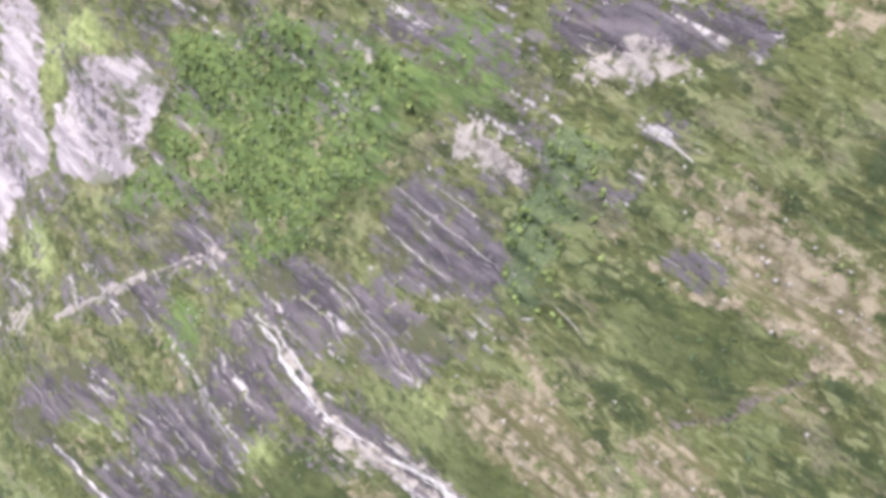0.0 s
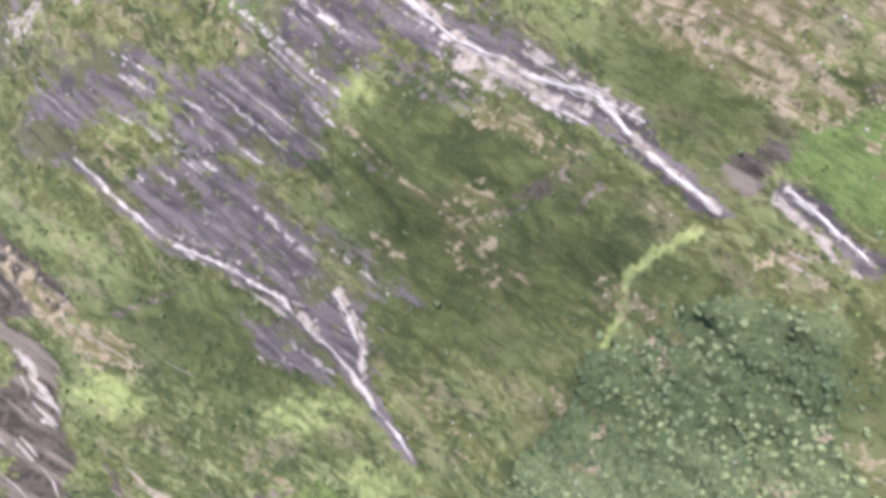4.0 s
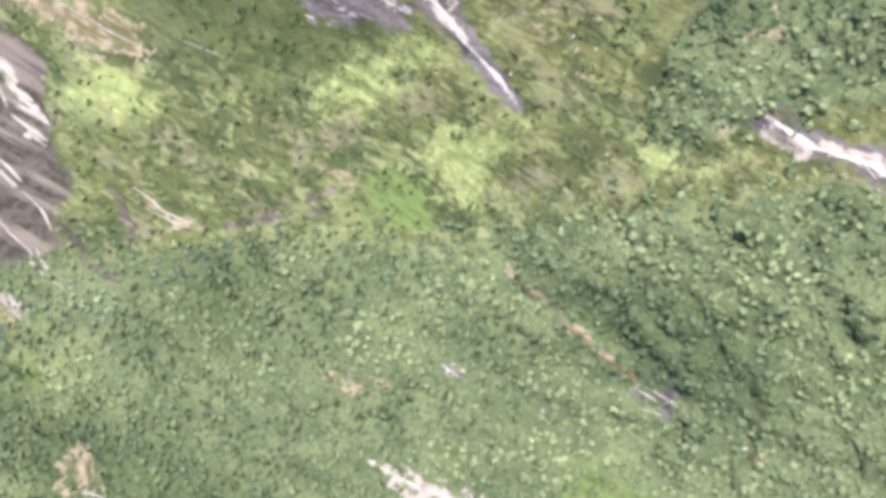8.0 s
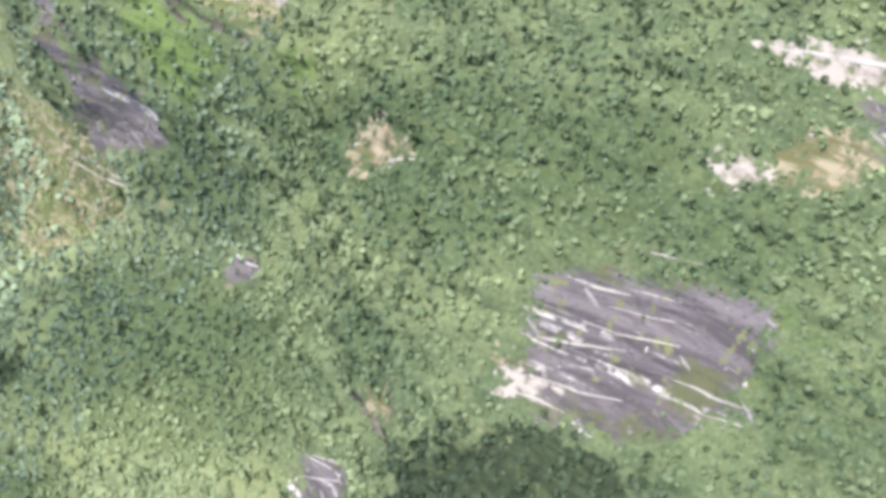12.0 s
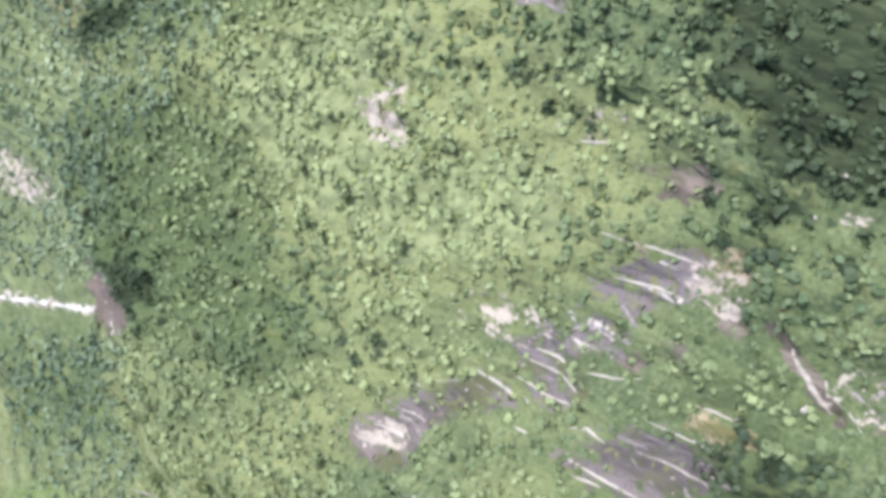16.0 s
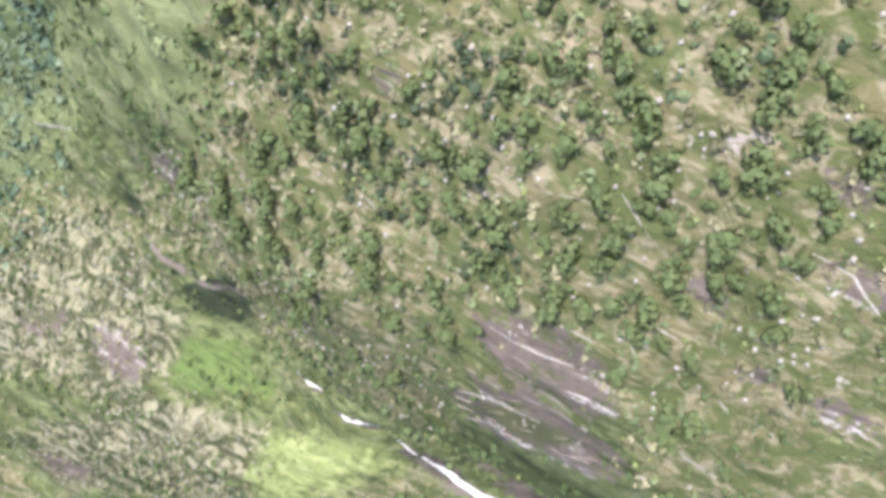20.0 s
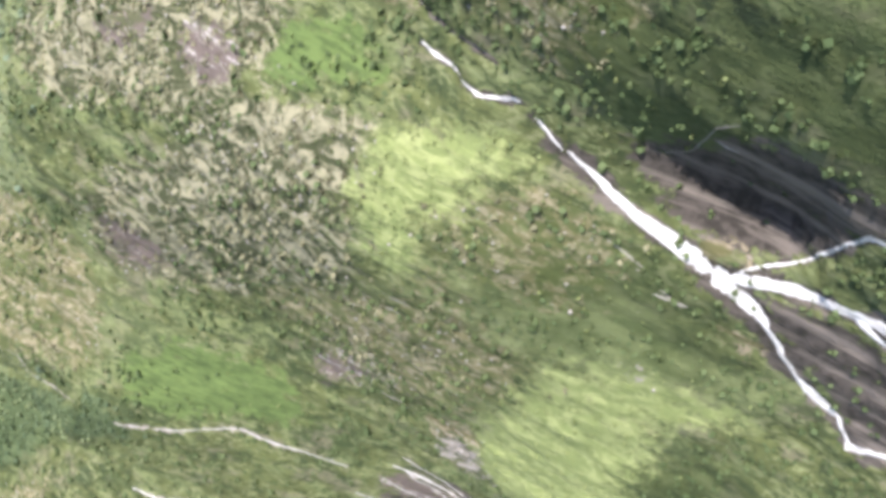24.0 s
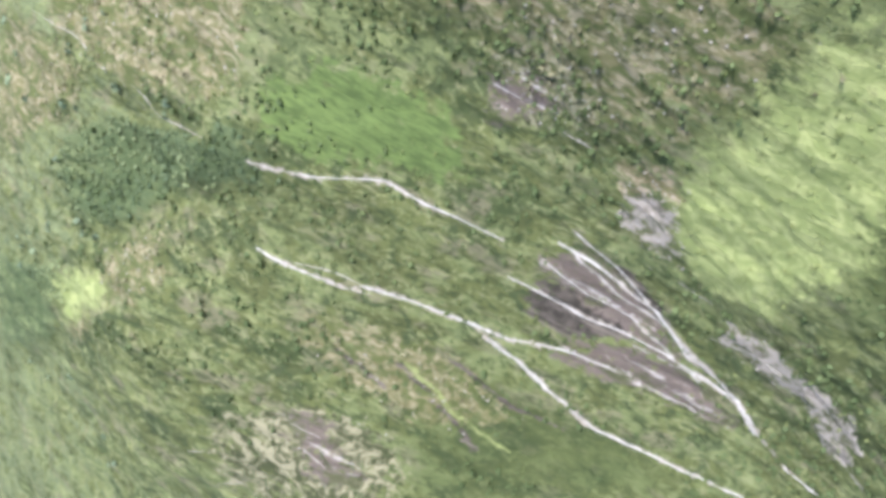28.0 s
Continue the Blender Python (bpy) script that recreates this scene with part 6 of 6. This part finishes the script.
def bush_thing(name, label, category, shape, material, stem, group):
    """A plant with a stem and a crown, at the origin, one unit wide."""
    root = tagged(new(name), label, category, group)
    bm = bmesh.new()
    for k in range(1 + 3):
        lean = Matrix.Rotation(radians(0 if k == 0 else 32), 4, "X") @ Matrix.Identity(4)
        lean = Matrix.Rotation(k * 2.1, 4, "Z") @ lean
        r = 0.07 if k == 0 else 0.035
        h = stem if k == 0 else stem * 0.7
        base = Matrix.Translation((0, 0, -0.3 if k == 0 else stem * 0.45))
        bmesh.ops.create_cone(bm, segments=6, radius1=r, radius2=r * 0.5, depth=h + 0.3, matrix=base @ lean @ Matrix.Translation((0, 0, (h + 0.3) / 2)))
    part("trunk", bm, BARK, root)
    corners = shape.copy()
    corners[..., 2] += stem * 0.5
    me = fill(bpy.data.meshes.new("crown"), corners.reshape(-1, 3), np.arange(corners.shape[0] * 4).reshape(-1, 4))
    me.attributes.new("tint", "FLOAT", "POINT").data.foreach_set("value", np.full(corners.shape[0] * 4, 0.4, np.float32))
    part("crown", me, material, root)
    return root


def stand(kinds, x, y, lo, hi):
    """Sets out copies of some plants, upright, at plan places."""
    for k, (px, py) in enumerate(zip(x, y)):
        root = kinds[k % len(kinds)]
        q = float(RNG.uniform(lo, hi))
        m = Matrix.Translation((px, py, float(sample(Z, px, py)))) @ Matrix.Rotation(float(RNG.uniform(0, 6.28)), 4, "Z")
        ob = root if k < len(kinds) else copy_thing(root, m)
        ob.matrix_basis = m @ Matrix.Diagonal((q, q, q, 1))


DENSE = [crown_mesh(RNG, 120, 5, 0.85, 0.2) for _ in range(4)]
bushes = [bush_thing("bush", "dark green rounded bush on pale grass", "bush", s, LEAF_BUSH, 0.5, "bushes on the spur") for k, s in enumerate(DENSE)]
x, y = scatter(6.0, 640, 900, -230, -75, (1 - 0.8 * COVER["gold"]) * COVER["tan"] * np.clip((835 - S) / 30, 0.06, 1) * np.clip(fbm(S / 22, Y / 22, 3, 191) * 6 - 2.4, 0.05, 0.9))
some = RNG.permutation(len(x))[:300]
stand(bushes, x[some], y[some], 1.8, 3.8)
trees = [bush_thing("tree", "broadleaf tree standing above the canopy", "tree", s, LEAF_FOREST, 1.0, "trees on the slope") for s in DENSE]
x, y = scatter(21, 400, 800, -320, -100, WOODED * BELT * 0.8)
stand(trees, x[:110], y[:110], 1.7, 2.6)

# ---- stone ----
def slab_mesh(rng, material):
    """A long tilted slab with broken ends, about 1 x 6 x 0.5."""
    bm = bmesh.new()
    n = 7
    half = 3.0
    prof = []
    for k in range(n):
        q = -half + 2 * half * k / (n - 1)
        w = 0.55 * (1 - abs(q / half) ** 2.5 * 0.65) * rng.uniform(0.75, 1.2)
        h = 0.55 * (1 - abs(q / half) ** 3 * 0.5) * rng.uniform(0.7, 1.3)
        off = rng.uniform(-0.12, 0.12)
        prof.append([bm.verts.new((off + dx * w, q + rng.uniform(-0.15, 0.15), z)) for dx, z in ((-1, -0.6), (-0.8, h), (0.1, h * rng.uniform(0.6, 0.9)), (1.0, h * 0.25), (1.1, -0.6))])
    for a, b in zip(prof, prof[1:]):
        for k in range(4):
            bm.faces.new((a[k], a[k + 1], b[k + 1], b[k]))
    bm.faces.new(prof[0])
    bm.faces.new(prof[-1][::-1])
    bmesh.ops.recalc_face_normals(bm, faces=bm.faces)
    me = bpy.data.meshes.new("slab")
    bm.to_mesh(me)
    bm.free()
    me.materials.append(material)
    return me


def boulder_mesh(rng, material):
    bm = bmesh.new()
    bmesh.ops.create_icosphere(bm, subdivisions=2, radius=1)
    shift = Vector((rng.uniform(0, 50), rng.uniform(0, 50), 0))
    for v in bm.verts:
        v.co *= 0.75 + 0.6 * noise.noise(v.co * 1.3 + shift)
        v.co.z *= 0.7
    me = bpy.data.meshes.new("boulder")
    bm.to_mesh(me)
    bm.free()
    me.materials.append(material)
    return me


SLABS = [[slab_mesh(RNG, material) for _ in range(8)] for material in (ROCK, ROCK_BROWN)]
for kind, points in OUTLINES:
    if kind != "rock":
        continue
    p = np.array(points, float)
    lo, hi = p.min(0), p.max(0)
    if hi[0] - lo[0] < 5:
        continue
    gap = max(4.2, math.sqrt((hi[0] - lo[0]) * (hi[1] - lo[1]) / 34))
    xs, ys = scatter(gap, lo[0], hi[0], lo[1], hi[1], COVER["rock"])
    keep = inside(xs, ys, [tuple(q) for q in points])
    xs, ys = xs[keep][:26], ys[keep][:26]
    if not len(xs):
        continue
    base = Matrix.Translation((xs.mean(), ys.mean(), float(sample(Z, xs.mean(), ys.mean()))))
    root = tagged(new("rock_outcrop"), "brown-grey streaked rock outcrop with layered slabs" if xs.mean() > 690 else "purple-grey streaked rock outcrop with pale layered slabs", "rock", "outcrops")
    root.matrix_basis = base
    for x, y in zip(xs, ys):
        ob = part("slab", SLABS[int(x > 690)][int(RNG.integers(8))], ROCK, root)
        q = float(RNG.uniform(0.5, 1.15))
        ob.matrix_basis = base.inverted() @ resting(x, y, -0.2, q, float(RNG.normal(0, 0.22)))

for width, points in LEDGES:
    at, d = along(points, 1.6)
    bm = bmesh.new()
    rows = []
    own = float(RNG.uniform(0, 90))
    for k, ((x, y), q) in enumerate(zip(at, d)):
        w = width * (0.16 + 0.46 * math.sin(math.pi * min(max(q, 0.04), 0.96))) * (0.55 + 0.9 * float(value_noise(np.array(k / 2.5), np.array(own), 3)))
        x += (float(value_noise(np.array(k / 3.0), np.array(own + 7), 5)) - 0.5) * 0.6 * width
        z = float(sample(Z, x, y))
        rows.append([bm.verts.new((x + dx * w, y, z + dz * w)) for dx, dz in ((-1, -0.8), (-0.6, 0.35), (0.3, 0.45), (1, -0.8))])
    for a, b in zip(rows, rows[1:]):
        for k in range(3):
            bm.faces.new((a[k], a[k + 1], b[k + 1], b[k]))
    bm.faces.new(rows[0]), bm.faces.new(rows[-1][::-1])
    bmesh.ops.recalc_face_normals(bm, faces=bm.faces)
    me = bpy.data.meshes.new("rock_ledge")
    bm.to_mesh(me)
    bm.free()
    me.materials.append(ROCK_PALE)
    tagged(new("rock_ledge", me), "narrow pale rock ledge running down the slope", "rock", "ledges")

BOULDERS = [boulder_mesh(RNG, ROCK_PALE if k % 3 else ROCK) for k in range(6)]
x, y = scatter(5.0, 0, 1250, -420, -85, SCREE * 0.5)
for k, (px, py) in enumerate(zip(x[:240], y[:240])):
    ob = new("boulder", BOULDERS[k % 6])
    ob.matrix_basis = resting(px, py, -0.1, float(0.35 + 0.7 * RNG.random() ** 2), float(RNG.uniform(0, 6.28)))
    tagged(ob, "pale weathered boulder lying on scree", "rock", "boulders")


def stones(name, label, material, x, y, size):
    """Small angular stones joined into one mesh."""
    base = np.array([(-1, 0, 0), (0.1, -0.8, 0), (1, 0.1, 0), (-0.1, 0.9, 0), (0.1, 0.1, 0.75), (-0.1, 0, -0.5)])
    tris = np.array([(0, 1, 4), (1, 2, 4), (2, 3, 4), (3, 0, 4), (1, 0, 5), (2, 1, 5), (3, 2, 5), (0, 3, 5)])
    n = len(x)
    q = base[None] * (1 + RNG.normal(0, 0.25, (n, 6, 3))) * (np.asarray(size)[:, None] * (1, 1, 1))[:, None]
    a = RNG.uniform(0, 6.28, n)[:, None]
    p = np.stack([q[..., 0] * np.cos(a) - q[..., 1] * np.sin(a) + x[:, None], q[..., 0] * np.sin(a) + q[..., 1] * np.cos(a) + y[:, None], q[..., 2] + sample(Z, x, y)[:, None]], -1)
    faces = (tris[None] + 6 * np.arange(n)[:, None, None]).reshape(-1, 3)
    me = fill(bpy.data.meshes.new(name), p.reshape(-1, 3), faces)
    me.materials.append(material)
    return tagged(new(name, me), label, "stones", kind="stuff")


x, y = scatter(2.4, 0, 1250, -420, -85, np.clip(SCREE * 0.4 + COVER["scrub"] * 0.28 + COVER["tan"] * 0.2 + COVER["earth"] * 0.12 + COVER["rock"] * 0.06, 0, 0.5))
stones("scree", "pale broken stones strewn over the slope", ROCK_PALE, x, y, RNG.uniform(0.25, 1.05, len(x)) ** 1.4)


# ---- water ----
def strand_runs(w0, w1, points, seed, solid=False):
    """White water: meshes of a main thread and thinner ones beside it, each broken where the rock shows."""
    at, d = along(points, 1.2)
    out = []
    for strand, (share, wander) in enumerate(((0.46, 0.05), (0.1, 0.45), (0.08, 0.6)) if solid else ((0.38, 0.12), (0.14, 0.9), (0.11, 1.4))):
        rows, runs = [], []
        for k, ((x, y), q) in enumerate(zip(at, d)):
            w = w0 + (w1 - w0) * q
            drift = (float(value_noise(np.array(k / 5.0), np.array(seed * 3.7 + strand * 9.1), 4)) - 0.5) * 2 * wander * w
            half = w * share * ((0.8 if solid else 0.5) + (0.4 if solid else 1.0) * float(value_noise(np.array(k / 5.0), np.array(seed + strand * 5.3), 6)))
            gap = float(value_noise(np.array(k / 4.0), np.array(seed * 2.3 + strand * 7.7), 9))
            if gap < (0.0 if solid else 0.2 if strand == 0 else 0.5) or (strand and solid and gap < 0.55):
                runs.append(rows)
                rows = []
                continue
            rows.append((x + drift, y, half))
        runs.append(rows)
        for rows in runs:
            if len(rows) < 3:
                continue
            bm = bmesh.new()
            lines = []
            for k, (x, y, half) in enumerate(rows):
                if k in (0, len(rows) - 1):
                    half *= 0.3
                line = []
                for e, lift in ((-1, -0.25), (-0.45, 0.28), (0.45, 0.3), (1, -0.25)):
                    line.append(bm.verts.new((x + e * half, y, float(sample(Z, x + e * half, y)) + lift + 0.12)))
                lines.append(line)
            for a, b in zip(lines, lines[1:]):
                for k in range(3):
                    bm.faces.new((a[k], a[k + 1], b[k + 1], b[k]))
            bmesh.ops.recalc_face_normals(bm, faces=bm.faces)
            for f in bm.faces:
                f.smooth = True
            out.append(bm)
    return out


fall = tagged(new("waterfall"), "white waterfall splitting into strands over dark rock", "waterfall")
for k, (w0, w1, points) in enumerate(CASCADES):
    for bm in strand_runs(w0, w1, points, k, True):
        part("cascade", bm, WATER, fall)
for k, (w0, w1, points) in enumerate(COURSES):
    root = tagged(new("stream"), "thin broken white stream running down bare rock", "stream", "streams")
    thin = 0.6 if points[0][0] < 330 else 0.85
    for bm in strand_runs(w0 * thin, w1 * thin, points, k):
        part("strand", bm, STREAM, root)
